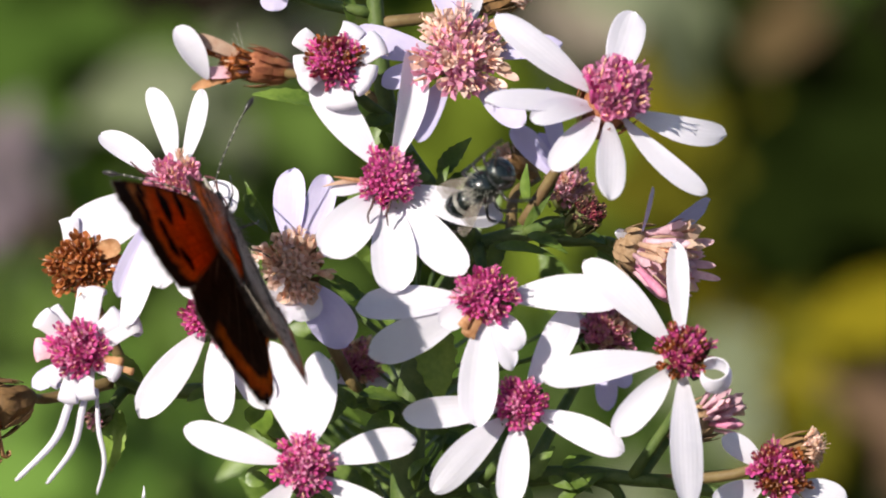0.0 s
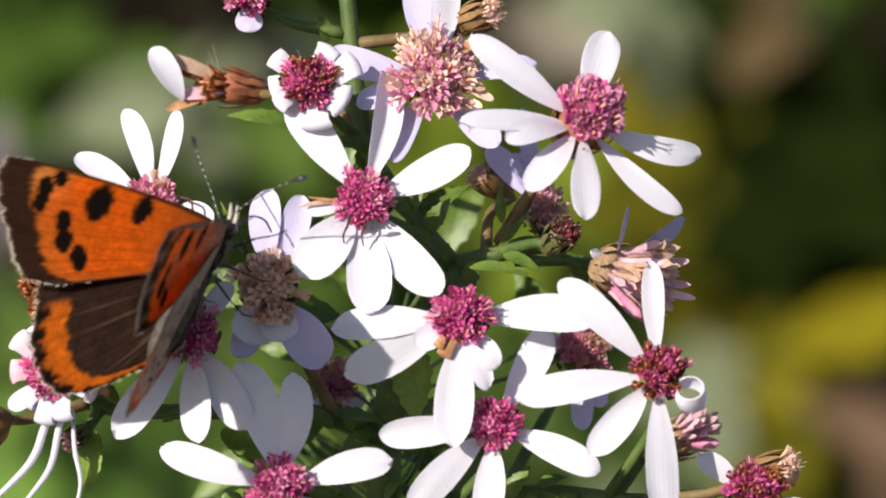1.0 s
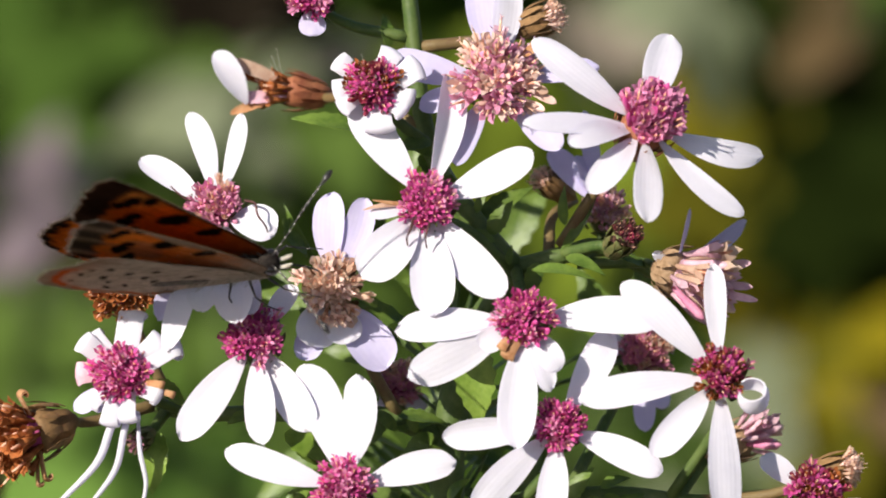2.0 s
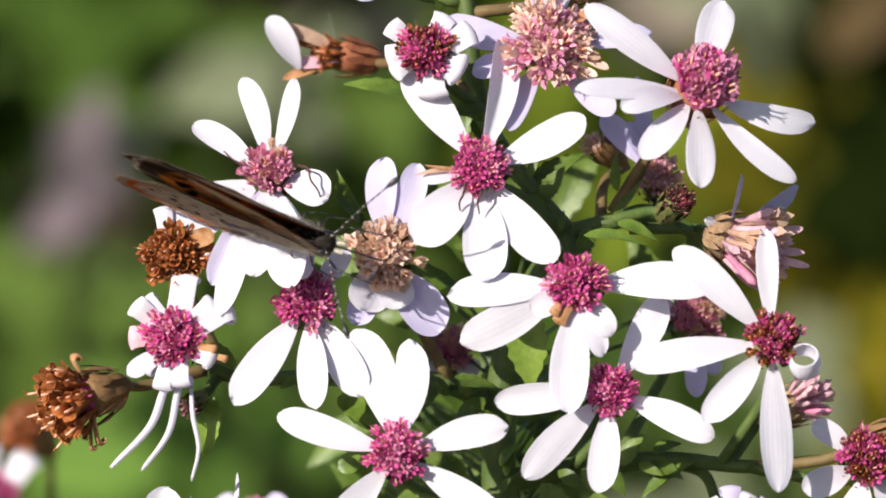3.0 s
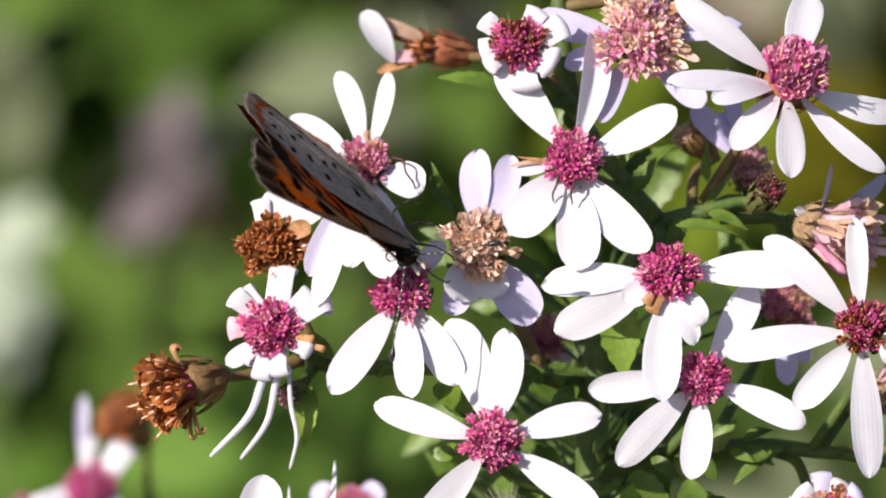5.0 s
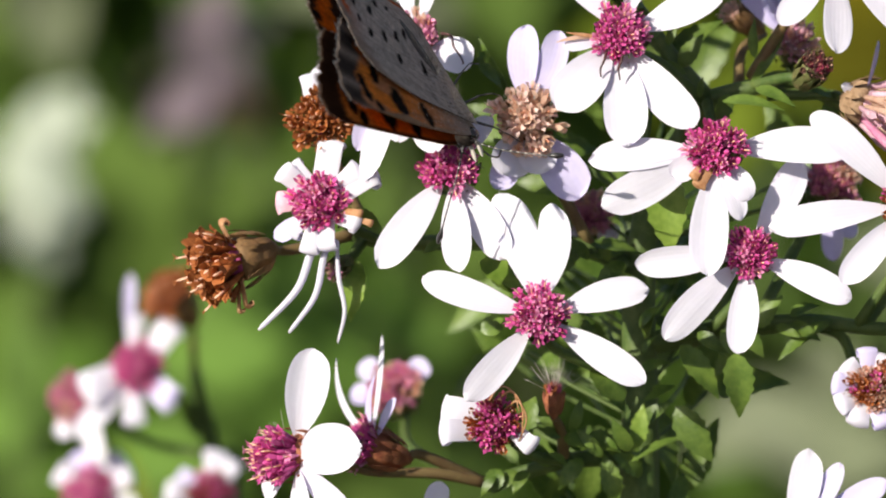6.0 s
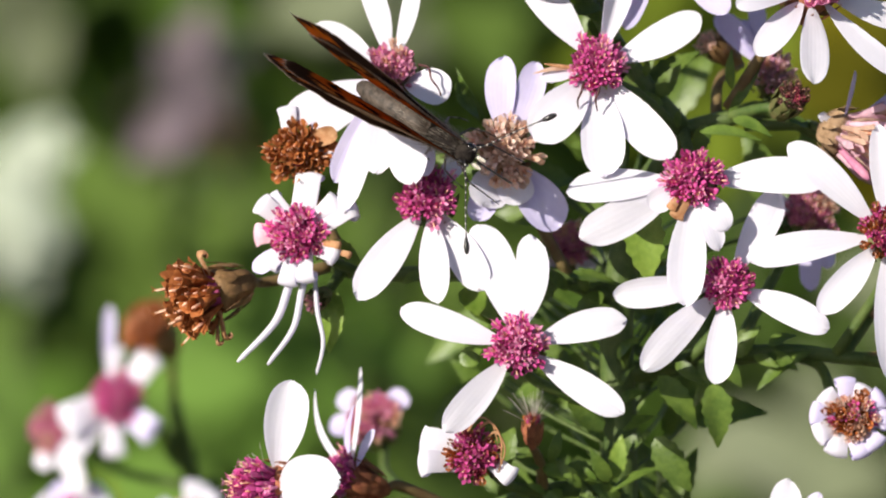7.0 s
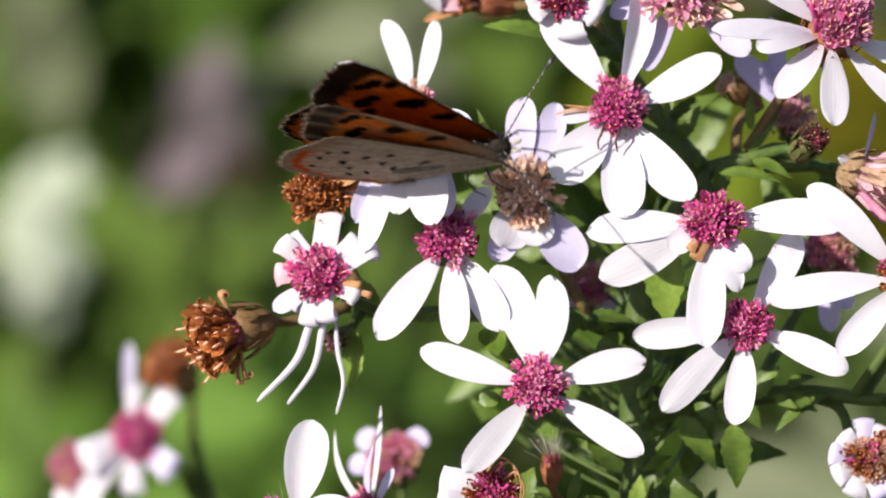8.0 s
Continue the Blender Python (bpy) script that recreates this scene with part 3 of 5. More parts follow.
flower(-13.3, 3.8, -3.0, 2.15, (-0.15, 0.5, 1), "rose",
       [(-15.3, 10.5, 1.8, 15, RAY, 0.0, 0.05), (-11.7, 10.4, 1.4, 20, RAY, 0.0, 0.04), (-18.7, 7.2, 2.1, 15, RAY, 0.0, 0.02), (-9.2, 2.0, 2.9, 60, RAY, 0.6), (-10.8, -3.5, 3.0, 20), (-17.2, -3.9, 2.2, 20, LAVENDER),
        (-20.7, 0.6, 2.6, 20), (-16.5, -6.0, 2.0, 20), (-11.6, -4.0, 3.3, 15, RAY, 1.5), (-14.3, -3.3, 2.8, 20, RAY, 0.5), (-18.8, -0.5, 2.6, 20)],
       "white aster flower with a soft pink disc", [(-13.1, 0.4, -8), (-11.2, -6.3, -9), (-8.8, -10.4, -8)], count=56, tall=1.1, grow=0.95, splay_most=0.5,
       strands=[((-11.3, 4.3, 1.4), (-10.6, 4.1, 2.4), (-10.4, 3.3, 2.7), (-9.9, 2.6, 2.6), (-9.7, 1.9, 2.0)), ((-14.6, 4.0, 0.6), (-15.7, 4.65, 0.9), (-16.4, 5.3, 1.0))])
flower(-19.7, -1.9, -2.0, 1.8, (-0.2, 0.2, 1), "rust", [], "withered rust-brown aster head with a white curl", [(-18.9, -4.7, -6), (-16.3, -10.4, -8)],
       curl=[(120, 1.9, 1.6, 220), (5, 0.8, 0.6, 240)], count=36, splay_most=0.8, grow=1.4,
       loose=[(-18.9, -1.1, -17.0, -0.4, 1.3, 85, RAY_BROWN, 1.2), (-18.8, -1.6, -16.7, -1.6, 1.2, 70, RUST, 0.8), (-19.2, -2.8, -18.5, -4.2, 1.0, 60, RAY_BROWN, 1.4), (-18.6, -2.1, -17.3, -2.6, 0.9, 60, RUST, 0.9)])
flower(-25.7, -11.5, -1.0, 2.2, (-0.9, -0.28, 0.42), "rust", [], "withered rust-brown aster head on a green stalk",
       [(-22.7, -10.9, -4), (-21.2, -10.7, -5), (-17.8, -9.8, -7)], count=36, tall=1.5, hairs=16, hair_long=0.5, grow=1.6, splay_most=0.75, cup_deep=0.9,
       curl=[(-30, 1.2, 0.8, 160, RAY_BROWN), (-75, 1.2, 0.7, 160, RAY_BROWN), (60, 1.0, 0.8, 190, RAY_BROWN)])
flower(-8.8, 12.3, -15.0, 1.5, (-0.95, 0.12, 0.25), "rust", [], "half-closed reddish brown aster bud with a white ray",
       [(-5.8, 11.7, -14), (-3.3, 11.5, -10), (0.6, 9.5, -7)], count=16, hairs=26, hair_long=0.8, grow=1.6, splay_most=0.3, cup=BRACT_RED,
       loose=[(-11.6, 11.3, -13.7, 15.0, 1.8, 25, RAY, 2.2), (-8.6, 12.6, -12.7, 14.3, 1.0, 20, TAN, 1.4), (-8.6, 11.8, -12.2, 11.7, 0.9, 20, DUSTY, 1.2), (-8.5, 12.2, -13.8, 14.0, 0.7, 20, RUST, 1.0), (-8.6, 12.1, -12.8, 10.6, 0.7, 20, RAY_BROWN, 1.0)])
flower(18.5, -0.8, -2.5, 2.2, (0.86, -0.28, 0.42), "dusty",
       [(19.0, 3.7, 1.2, 15, LAVENDER), (23.3, 2.9, 1.9, 15, LAVENDER), (21.9, 0.8, 1.3, 20, LAVENDER)],
       "faded dusty pink aster flower with thin lavender rays", [(15.9, 0.0, -7), (11.6, 0.0, -8)], count=26, tall=1.2, grow=2.1, splay_most=0.6, cup=BRACT_TAN, cup_deep=0.6,
       loose=[(19.6, -0.7, 23.3, 0.0, 0.7, 15, DUSTY, 0.6), (20.0, -1.5, 23.4, -1.7, 0.6, 15, DUSTY, 0.8), (20.0, -1.9, 23.7, -2.6, 0.55, 15, DUSTY, 1.0), (18.1, -1.5, 20.8, -4.0, 1.1, 20, PEACH, 0.4), (17.7, 0.0, 16.5, 0.6, 0.8, 20, RAY, 0.6)])
flower(13.6, 3.6, -9.0, 1.7, (0.1, 0.3, 1), "dusty", [(11.6, 7.5, 1.9, 15, LAVENDER), (12.2, 10.7, 1.4, 15, LAVENDER), (9.7, 7.9, 1.9, 25, LAVENDER)],
       "dusty pink aster flower in the shade of others", [(13.3, 0.8, -11), (10.9, 0.4, -9)])
flower(14.7, 1.9, -1.0, 1.15, (0.3, 0.35, 0.8), "dark", [], "small dark dried aster bud on a green stalk", [(13.1, 1.2, -4), (10.4, 0.6, -7)], count=39)
flower(27.5, -15.8, 1.0, 2.05, (0.1, 0.3, 1), "mixed",
       [(23.7, -13.2, 1.8, 20), (23.0, -17.8, 2.2, 20), (32.1, -17.8, 2.5, 25), (29.8, -19.9, 2.4, 20), (26.3, -20.9, 2.4, 20)],
       "white aster flower with a pink and brown disc", [(25.6, -17.5, -5), (19.9, -16.6, -8)])
flower(29.7, -14.1, -1.0, 1.3, (0.9, 0.15, 0.3), "tan", [], "closed tan aster bud on a thin stalk", [(27.9, -14.7, -4), (25.0, -16.1, -7), (19.9, -16.6, -8)], count=39)
flower(16.4, -6.3, -13.0, 2.1, (0.1, 0.3, 1), "rose", [(16.4, -11.9, 1.7, 20, LAVENDER), (18.0, -4.7, 1.5, 20, LAVENDER), (13.4, -5.5, 1.9, 20), (17.8, -10.3, 1.6, 20, LAVENDER)],
       "dusty pink aster flower deep in the spray", [(14.2, -10.4, -14), (10.9, -16.1, -9)], count=52)
flower(-1.0, -8.6, -14.0, 1.7, (0.1, 0.3, 1), "rose", [(1.0, -10.4, 1.9, 20), (-2.6, -10.4, 1.7, 20)], "pink aster flower deep in the spray", [(0.2, -10.8, -15), (2.4, -14.2, -9)], count=52)
flower(-7.5, -22.9, 0.0, 2.0, (-0.05, 0.15, 1), "mixed", [], "aster flower with a pink and rust disc and rolled white rays",
       [(-5.2, -25.3, -5), (-2.4, -25.9, -7)], curl=[(155, 1.7, 2.2, 60), (-160, 1.8, 2.0, 190), (-20, 1.0, 1.5, 180)], thread=RAY_BROWN,
       strands=[((-7.6, -21.4, 0.8), (-6.5, -20.5, 1.4), (-5.7, -21.6, 1.5), (-5.7, -23.4, 1.2)), ((-6.9, -21.8, 0.9), (-6.0, -21.2, 1.4), (-5.4, -22.4, 1.4), (-5.9, -24.0, 1.1)), ((-8.0, -21.2, 0.8), (-7.2, -20.2, 1.3), (-6.3, -20.6, 1.4), (-5.9, -21.9, 1.3))])
flower(-21.8, -24.9, 1.0, 2.1, (-0.9, 0.02, 0.42), "fresh",
       [(-16.5, -24.0, 3.8, 35, RAY, 3.0), (-23.7, -28.1, 2.3, 20), (-20.4, -29.3, 2.5, 20), (-17.3, -28.4, 2.2, 25, RAY, 1.0)],
       "white aster flower seen from the side with a bushy magenta disc", [(-16.7, -26.4, -4), (-12.0, -26.7, -6), (-8.4, -27.5, -8)], tall=1.5, count=64, grow=1.25, splay_most=0.45, cup=BRACT_RED, hairs=40, hair_long=0.45,
       loose=[(-21.3, -23.8, -20.0, -17.5, 3.0, 20, RAY, 0.8)])
flower(-16.7, -24.6, -4.0, 1.8, (-0.8, 0.3, 0.4), "fresh", [(-19.0, -18.7, 0.8, 25), (-15.7, -17.0, 0.7, 15), (-16.1, -19.6, 0.9, 20, LAVENDER), (-14.5, -21.2, 1.2, 25, LAVENDER)],
       "half-open aster flower with thin white straps", [(-12.8, -25.4, -6), (-8.5, -27.6, -9)], count=52, cup=BRACT_RED)
flower(-15.7, -22.3, -32.0, 2.1, (-0.2, 0.4, 0.9), "rose", [(-19.1, -22.7, 2.2, 20, LAVENDER), (-18.3, -20.1, 2.0, 20, LAVENDER), (-13.2, -20.0, 2.0, 20, LAVENDER)],
       "pale lavender aster flower behind the others", [(-14.2, -26.2, -26), (-8.5, -27.6, -9)], count=52)
flower(18.8, -20.6, -3.0, 1.8, (0.0, 0.2, 1), "ember", [], "aster flower with a rust disc ringed by rolled lavender rays", [(17.6, -19.0, -6), (16.8, -17.1, -8), (14.5, -16.3, -9)],
       curl=[(105, 0.9, 1.4, 250, LAVENDER), (142, 0.8, 1.5, 250), (172, 0.9, 1.4, 250, LAVENDER), (205, 1.0, 1.5, 250), (235, 1.2, 1.7, 220), (72, 0.8, 1.3, 250), (38, 0.9, 1.4, 250, LAVENDER), (0, 0.9, 1.5, 250, LAVENDER), (-42, 0.9, 1.4, 250, LAVENDER), (-85, 0.9, 1.5, 250, LAVENDER)])
flower(12.8, -32.0, -2.0, 2.0, (0.05, 0.2, 1), "fresh",
       [(14.4, -24.8, 2.5, 15), (16.6, -25.8, 1.7, 15, LAVENDER), (19.8, -27.0, 2.2, 15, LAVENDER), (9.1, -30.2, 2.4, 20), (9.1, -35.3, 2.4, 20), (15.0, -37.3, 2.4, 20)],
       "white aster flower below the rest of the spray", [(10.8, -33.7, -6), (3.2, -36.0, -9)])
flower(-12.4, -31.3, -1.0, 1.9, (0.0, 0.3, 1), "fresh", [(-11.4, -27.0, 1.9, 20), (-16.1, -29.1, 2.4, 20), (-8.7, -32.9, 2.4, 20), (-13.4, -36.4, 2.4, 20)],
       "white aster flower on the lowest twig", [(-8.4, -33.7, -6), (2.8, -37.7, -9)])
flower(-3.5, -20.8, -3.0, 0.75, (0.0, 1.0, 0.2), "deep", [], "small closed reddish aster bud with pale hairs", [(-3.0, -23.7, -5), (-2.8, -25.9, -7)], count=18, grow=1.3, splay_most=0.3, hairs=46, hair_long=1.5, cup=BRACT_RED, cup_deep=0.55)
flower(-6.8, 18.7, -4.0, 2.0, (0.0, 0.2, 1), "fresh", [(-6.7, 15.6, 2.0, 15, LAVENDER), (-11.8, 19.9, 2.3, 20), (-5.6, 23.8, 2.3, 20), (-8.7, 23.4, 2.3, 20)],
       "lavender aster flower at the top of the spray", [(-4.1, 16.5, -7), (-0.2, 15.7, -7)])
flower(9.6, 17.0, -5.0, 1.2, (0.9, 0.3, 0.3), "tan", [], "closed pinkish brown aster bud", [(6.9, 15.7, -7), (0.6, 15.0, -7)], count=33)
flower(-18.8, -12.2, -2.0, 0.75, (-0.3, -0.2, 1), "rose", [], "small round pinkish aster bud", [(-17.7, -11.3, -5), (-17.0, -10.2, -7)], count=18)
flower(23.5, -12.2, -9.0, 1.6, (0.85, 0.35, 0.3), "dusty", [], "faded mauve aster head behind the others", [(20.5, -13.8, -10), (18.5, -16.4, -8)],
       count=18, grow=1.9, splay_most=0.7, cup=BRACT_TAN)
flower(9.3, 5.9, -11.0, 1.0, (-0.6, 0.4, 0.5), "tan", [], "small yellowish brown aster bud deep in the spray", [(9.9, 3.2, -10), (9.6, 0.4, -8)], count=20)
# a neighbouring twig further back, out of the spray's plane
flower(-39.1, -22.8, -78.0, 2.2, (-0.1, 0.2, 1), "fresh", [(-44.3, -28.6, 2.2, 20)], "aster flower with rolled white rays on a twig further back", [(-35.7, -25.6, -84), (-33.5, -30.8, -88)],
       curl=[(48, 2.6, 2.4, 190), (105, 2.2, 2.0, 190), (195, 2.6, 2.6, 180), (-32, 2.6, 1.8, 150, LAVENDER), (-60, 2.4, 1.8, 180, LAVENDER), (-100, 2.6, 2.2, 180)])
flower(-36.2, -16.8, -78.0, 2.3, (-0.5, 0.6, 0.6), "rust", [], "withered rust-brown aster head on a twig further back", [(-34.7, -23.2, -84), (-33.5, -30.8, -88)], count=72,
       loose=[(-40.0, -20.5, -39.7, -14.6, 1.1, 15, LAVENDER, 0.5)])
flower(-44.7, -25.5, -82.0, 2.2, (-0.5, 0.2, 1), "rose", [(-46.2, -28.9, 1.8, 20), (-42.3, -30.8, 2.2, 20)], "soft pink aster flower on a twig further back", [(-39.9, -29.3, -88), (-33.5, -30.8, -88)])
flower(-43.5, -33.8, -82.0, 2.3, (-0.2, 0.3, 1), "fresh", [(-39.4, -34.7, 2.0, 20), (-47.2, -37.2, 2.2, 20)], "aster flower with short white rays on a twig further back", [(-39.0, -36.2, -88), (-33.7, -39.3, -90)],
       curl=[(60, 1.9, 2.0, 180), (100, 1.7, 2.0, 180, LAVENDER), (140, 1.5, 2.0, 180), (20, 1.6, 1.8, 180)])
flower(-33.0, -33.5, -78.0, 2.0, (0.0, 0.3, 1), "deep", [], "dark pink aster flower with stubby white rays further back", [(-32.2, -37.3, -84), (-32.7, -41.8, -90)],
       curl=[(85, 1.8, 2.3, 180), (135, 1.5, 1.9, 180, LAVENDER), (50, 1.4, 1.8, 180), (185, 1.6, 2.0, 180)])
# ---- stems and leaves of the aster ----
plant = thing("aster_plant", 0, 0, 0, "branching green aster stem with small toothed leaves rooted in the soil", "plant")


def stem(points, thick, thin, material=STEM, name="branch", parent=None):
    bm = bmesh.new()
    path = curve_through(points, 7)
    k = len(path) - 1
    tube(bm, path, [(thick + (thin - thick) * i / k) * MM for i in range(k + 1)], 10)
    return part(name, bm, material, parent or plant)


ground_drop = SPRAY.inverted() @ Vector((0.05, 0.12, 0.0)) / MM
stem([tuple(ground_drop), (4, -300, -50), (3, -90, -14), (2.6, -34.0, -10), (2.6, -22.1, -9), (2.6, -12.6, -9), (4.0, -5.9, -8.5), (7.2, -0.4, -7.5)], 1.9, 0.9, STEM, "main_stem")
stem([(7.2, -0.4, -7.5), (4.0, 3.5, -7), (1.2, 8.5, -7), (0.1, 16.9, -7), (-0.7, 26.0, -8), (-0.9, 34.0, -9)], 0.85, 0.4)
stem([(7.2, -0.4, -7.5), (10.8, 0.6, -7), (13.2, 1.1, -8), (17.6, -1.1, -9)], 0.7, 0.45)
stem([(2.6, -12.6, -9), (-1.7, -10.7, -8), (-8.8, -10.4, -7.5), (-15.1, -10.4, -7), (-18.2, -9.8, -7)], 0.8, 0.4)
stem([(2.6, -17.7, -9), (7.7, -16.6, -8.5), (14.4, -16.1, -8), (19.9, -16.6, -8), (25.0, -16.1, -7.5)], 0.75, 0.4)
stem([(2.6, -25.6, -9), (-2.4, -25.9, -7.5), (-5.2, -26.6, -7.5), (-8.4, -27.5, -8)], 0.7, 0.45)
stem([(2.6, -18.1, -9), (9.7, -16.9, -9), (14.5, -16.3, -9)], 0.5, 0.35)
stem([(2.6, -35.2, -10), (3.2, -36.1, -9.5)], 0.6, 0.5)
twig = thing("aster_twig", 0, 0, 0, "thin aster twig of a neighbouring plant further back", "plant")
stem([tuple(ground_drop + Vector((-40, 0, -60))), (-26, -300, -110), (-32.1, -51.9, -96), (-32.7, -41.8, -90), (-33.5, -30.8, -88), (-34.7, -23.2, -84)], 1.4, 0.5, STEM, "main_stem", twig)


def leaf(points, width, z, face=(0.1, 0.4, 1), bend=25, lift=0.0, fold=0.12, parent=None, material=GREEN):
    bm = bmesh.new()
    (ax, ay), (bx, by) = points
    blade(bm, (ax, ay, z), (bx, by, z + lift), face, width, bend, 0.06, "leaf", 0.14, 22, 0, fold, 12, 4, toothed=0.18 if width > 1.2 else 0.0)
    return part("leaf", bm, material, parent or plant)


leaf([(-3.1, 9.0), (-8.3, 10.0)], 1.6, -7, (0, 1, 0.6))
leaf([(10.7, 2.6), (10.7, 5.3)], 0.9, -6, (-0.6, 0.2, 1))
leaf([(4.3, -5.2), (4.7, -11.2)], 2.9, -4, (-0.3, 0.1, 1), 15, material=YOUNG)
leaf([(10.4, 0.8), (12.8, 4.3)], 0.7, -6.5, (0.4, 0.3, 1))
leaf([(8.4, -0.5), (12.6, -1.2)], 1.1, -5, (0, 0.8, 1), 40, 2)
leaf([(10.7, 0.4), (13.3, -0.9)], 1.0, -4, (0, 0.5, 1), 40, 2)
leaf([(8.8, 0.0), (7.9, -2.3)], 1.3, -6, (0.3, 0.5, 1))
leaf([(16.3, -0.4), (14.3, 0.4)], 1.0, -6, (0.2, 1, 0.5))
leaf([(-8.8, 2.2), (-7.2, 0.4)], 1.2, -7, (0.6, 0.4, 1))
leaf([(-6.7, 0.0), (-8.8, 4.2)], 0.9, -8, (-0.6, 0.3, 1), 20)
leaf([(-17.7, -8.1), (-15.4, -9.9)], 1.5, -3, (0.3, 0.5, 1), material=YOUNG)
leaf([(-17.2, -11.6), (-17.8, -15.9)], 1.8, -4, (-0.3, 0.1, 1), 30, material=YOUNG)
leaf([(0.6, 7.5), (2.0, 5.5)], 1.5, -7, (0.2, 0.5, 1), 30)
leaf([(1.2, 8.7), (-0.6, 5.5)], 1.2, -8, (-0.4, 0.4, 1), 30)
leaf([(4.6, 2.8), (8.5, 5.2)], 1.7, -9, (0, 0.5, 1), 30)
leaf([(-8.7, -11.7), (-4.8, -14.0)], 2.6, -5, (0.2, 0.5, 1), 30, material=YOUNG)
leaf([(-7.1, -16.3), (-8.7, -16.6)], 1.2, -3, (-0.2, 0.6, 1), 30)
leaf([(-0.9, -10.6), (3.0, -11.5)], 1.7, -6, (0, 0.9, 0.6), 20)
leaf([(-1.7, -10.6), (-3.7, -12.9)], 1.6, -6, (-0.2, 0.5, 1), 20)
leaf([(-5.7, -4.7), (-7.8, -3.1)], 1.5, -8, (0.1, 0.6, 1), 20)
leaf([(4.6, 4.4), (6.9, 7.1)], 1.5, -9, (0, 0.6, 1), 20)
leaf([(-1.5, 15.0), (-1.9, 17.3)], 1.0, -7, (0.6, 0.2, 1), 20)
leaf([(5.4, -17.7), (8.1, -21.5)], 1.9, -6, (0.3, 0.2, 1), 20)
leaf([(9.2, -18.2), (9.5, -22.7)], 2.3, -5, (0.2, 0.1, 1), 20)
leaf([(5.2, -21.9), (7.6, -25.8)], 2.2, -5, (-0.4, 0.2, 1), 25)
leaf([(16.2, -16.1), (12.4, -18.8)], 1.3, -7, (-0.3, 0.9, 0.6), 35)
leaf([(2.0, -25.9), (6.6, -24.1)], 1.3, -6, (0, 1, 0.5), 30)
leaf([(2.2, -24.9), (2.8, -21.8)], 1.3, -6, (0.2, 0.1, 1), 10, material=YOUNG)
leaf([(-0.8, -18.6), (1.4, -22.4)], 2.4, -7, (0.2, 0.3, 1), 30)
leaf([(-6.2, -24.1), (-4.8, -21.3)], 1.9, -6, (0.3, 0.3, 1), 30)
leaf([(-3.0, -24.1), (-4.8, -22.7)], 1.4, -5, (0.1, 0.6, 1), 30)
leaf([(-2.8, -24.1), (-0.8, -24.9)], 1.4, -5, (0.1, 0.6, 1), 30)
leaf([(-2.4, -23.7), (-1.6, -21.3)], 0.9, -5, (0.6, 0.2, 1), 30)
leaf([(-1.2, -24.1), (1.2, -25.3)], 1.8, -6, (0.1, 0.8, 1), 30)
leaf([(0.8, -28.5), (0.0, -25.3)], 1.5, -6, (0.1, 0.4, 1), 30)
leaf([(-7.2, -26.5), (-8.4, -28.1)], 1.4, -6, (0.1, 0.6, 1), 30)
leaf([(-8.0, -12.5), (-6.2, -14.1)], 1.4, -5, (0.1, 0.6, 1), 30)
leaf([(-8.6, -16.6), (-7.0, -15.8)], 1.3, -6, (0.1, 0.4, 1), 30)
leaf([(-8.9, 3.1), (-7.3, 0.6)], 1.1, -9, (0.3, 0.3, 1), 30)
leaf([(13.2, -15.6), (15.2, -15.0)], 1.2, -7, (0, 0.8, 0.8), 30)
leaf([(1.6, -11.0), (-2.0, -11.4)], 1.8, -8, (0, 0.8, 0.8), 30)
leaf([(0.0, -12.7), (2.8, -15.9)], 2.0, -10, (0, 0.6, 0.8), 30)
leaf([(-3.2, -10.3), (-2.0, -7.9)], 1.5, -10, (0, 0.6, 0.8), 30)
leaf([(-35.8, -25.7), (-34.8, -29.2)], 1.8, -86, (0.3, 0.4, 1), 20, parent=twig)

# small leaves along the twigs and a darker mass of leaves inside the plant
rng = random.Random(21)
for k in range(90):
    u, v, deep = rng.uniform(-6.5, 20), rng.uniform(-31, 4), rng.uniform(-36, -11)
    if (v < -9 and u > 8) or (v > -5 and u > 6):
        continue
    a = rng.uniform(0, 6.28)
    s = rng.uniform(2.5, 5.5) * (1 - deep / 60)
    leaf([(u, v), (u + s * math.cos(a), v + s * math.sin(a))], s * rng.uniform(0.32, 0.45), deep, (rng.uniform(-0.5, 0.5), rng.uniform(0, 0.9), 1), rng.uniform(10, 45), rng.uniform(-1.5, 1.5))
    stem([(u, v, deep), (u * 0.7 + 0.8, v - 1.5, deep * 0.6 - 4), (2.6, min(v - 4, -8), -9)], 0.16, 0.12, STEM, "leaf_stalk")
TWIGS = [((2.5, -12.0), (-12.0, -10.2), -6.5), ((2.5, -17.2), (14.0, -16.2), -7), ((2.5, -25.0), (-8.0, -27.0), -6), ((2.6, -28.0), (2.6, -12.0), -7.5), ((7.0, -0.4), (1.0, 9.0), -6)]
for (ax, ay), (bx, by), deep in TWIGS:
    for k in range(9):
        f = (k + rng.uniform(0.2, 0.8)) / 9
        u, v = ax + (bx - ax) * f, ay + (by - ay) * f
        a = math.atan2(by - ay, bx - ax) + rng.choice((-1, 1)) * rng.uniform(0.5, 1.3)
        s = rng.uniform(1.3, 3.0)
        leaf([(u, v), (u + s * math.cos(a), v + s * math.sin(a))], s * rng.uniform(0.34, 0.5), deep + rng.uniform(-0.6, 0.8), (rng.uniform(-0.5, 0.3), rng.uniform(0.1, 0.9), 1), rng.uniform(15, 55), rng.uniform(-0.3, 1.2))

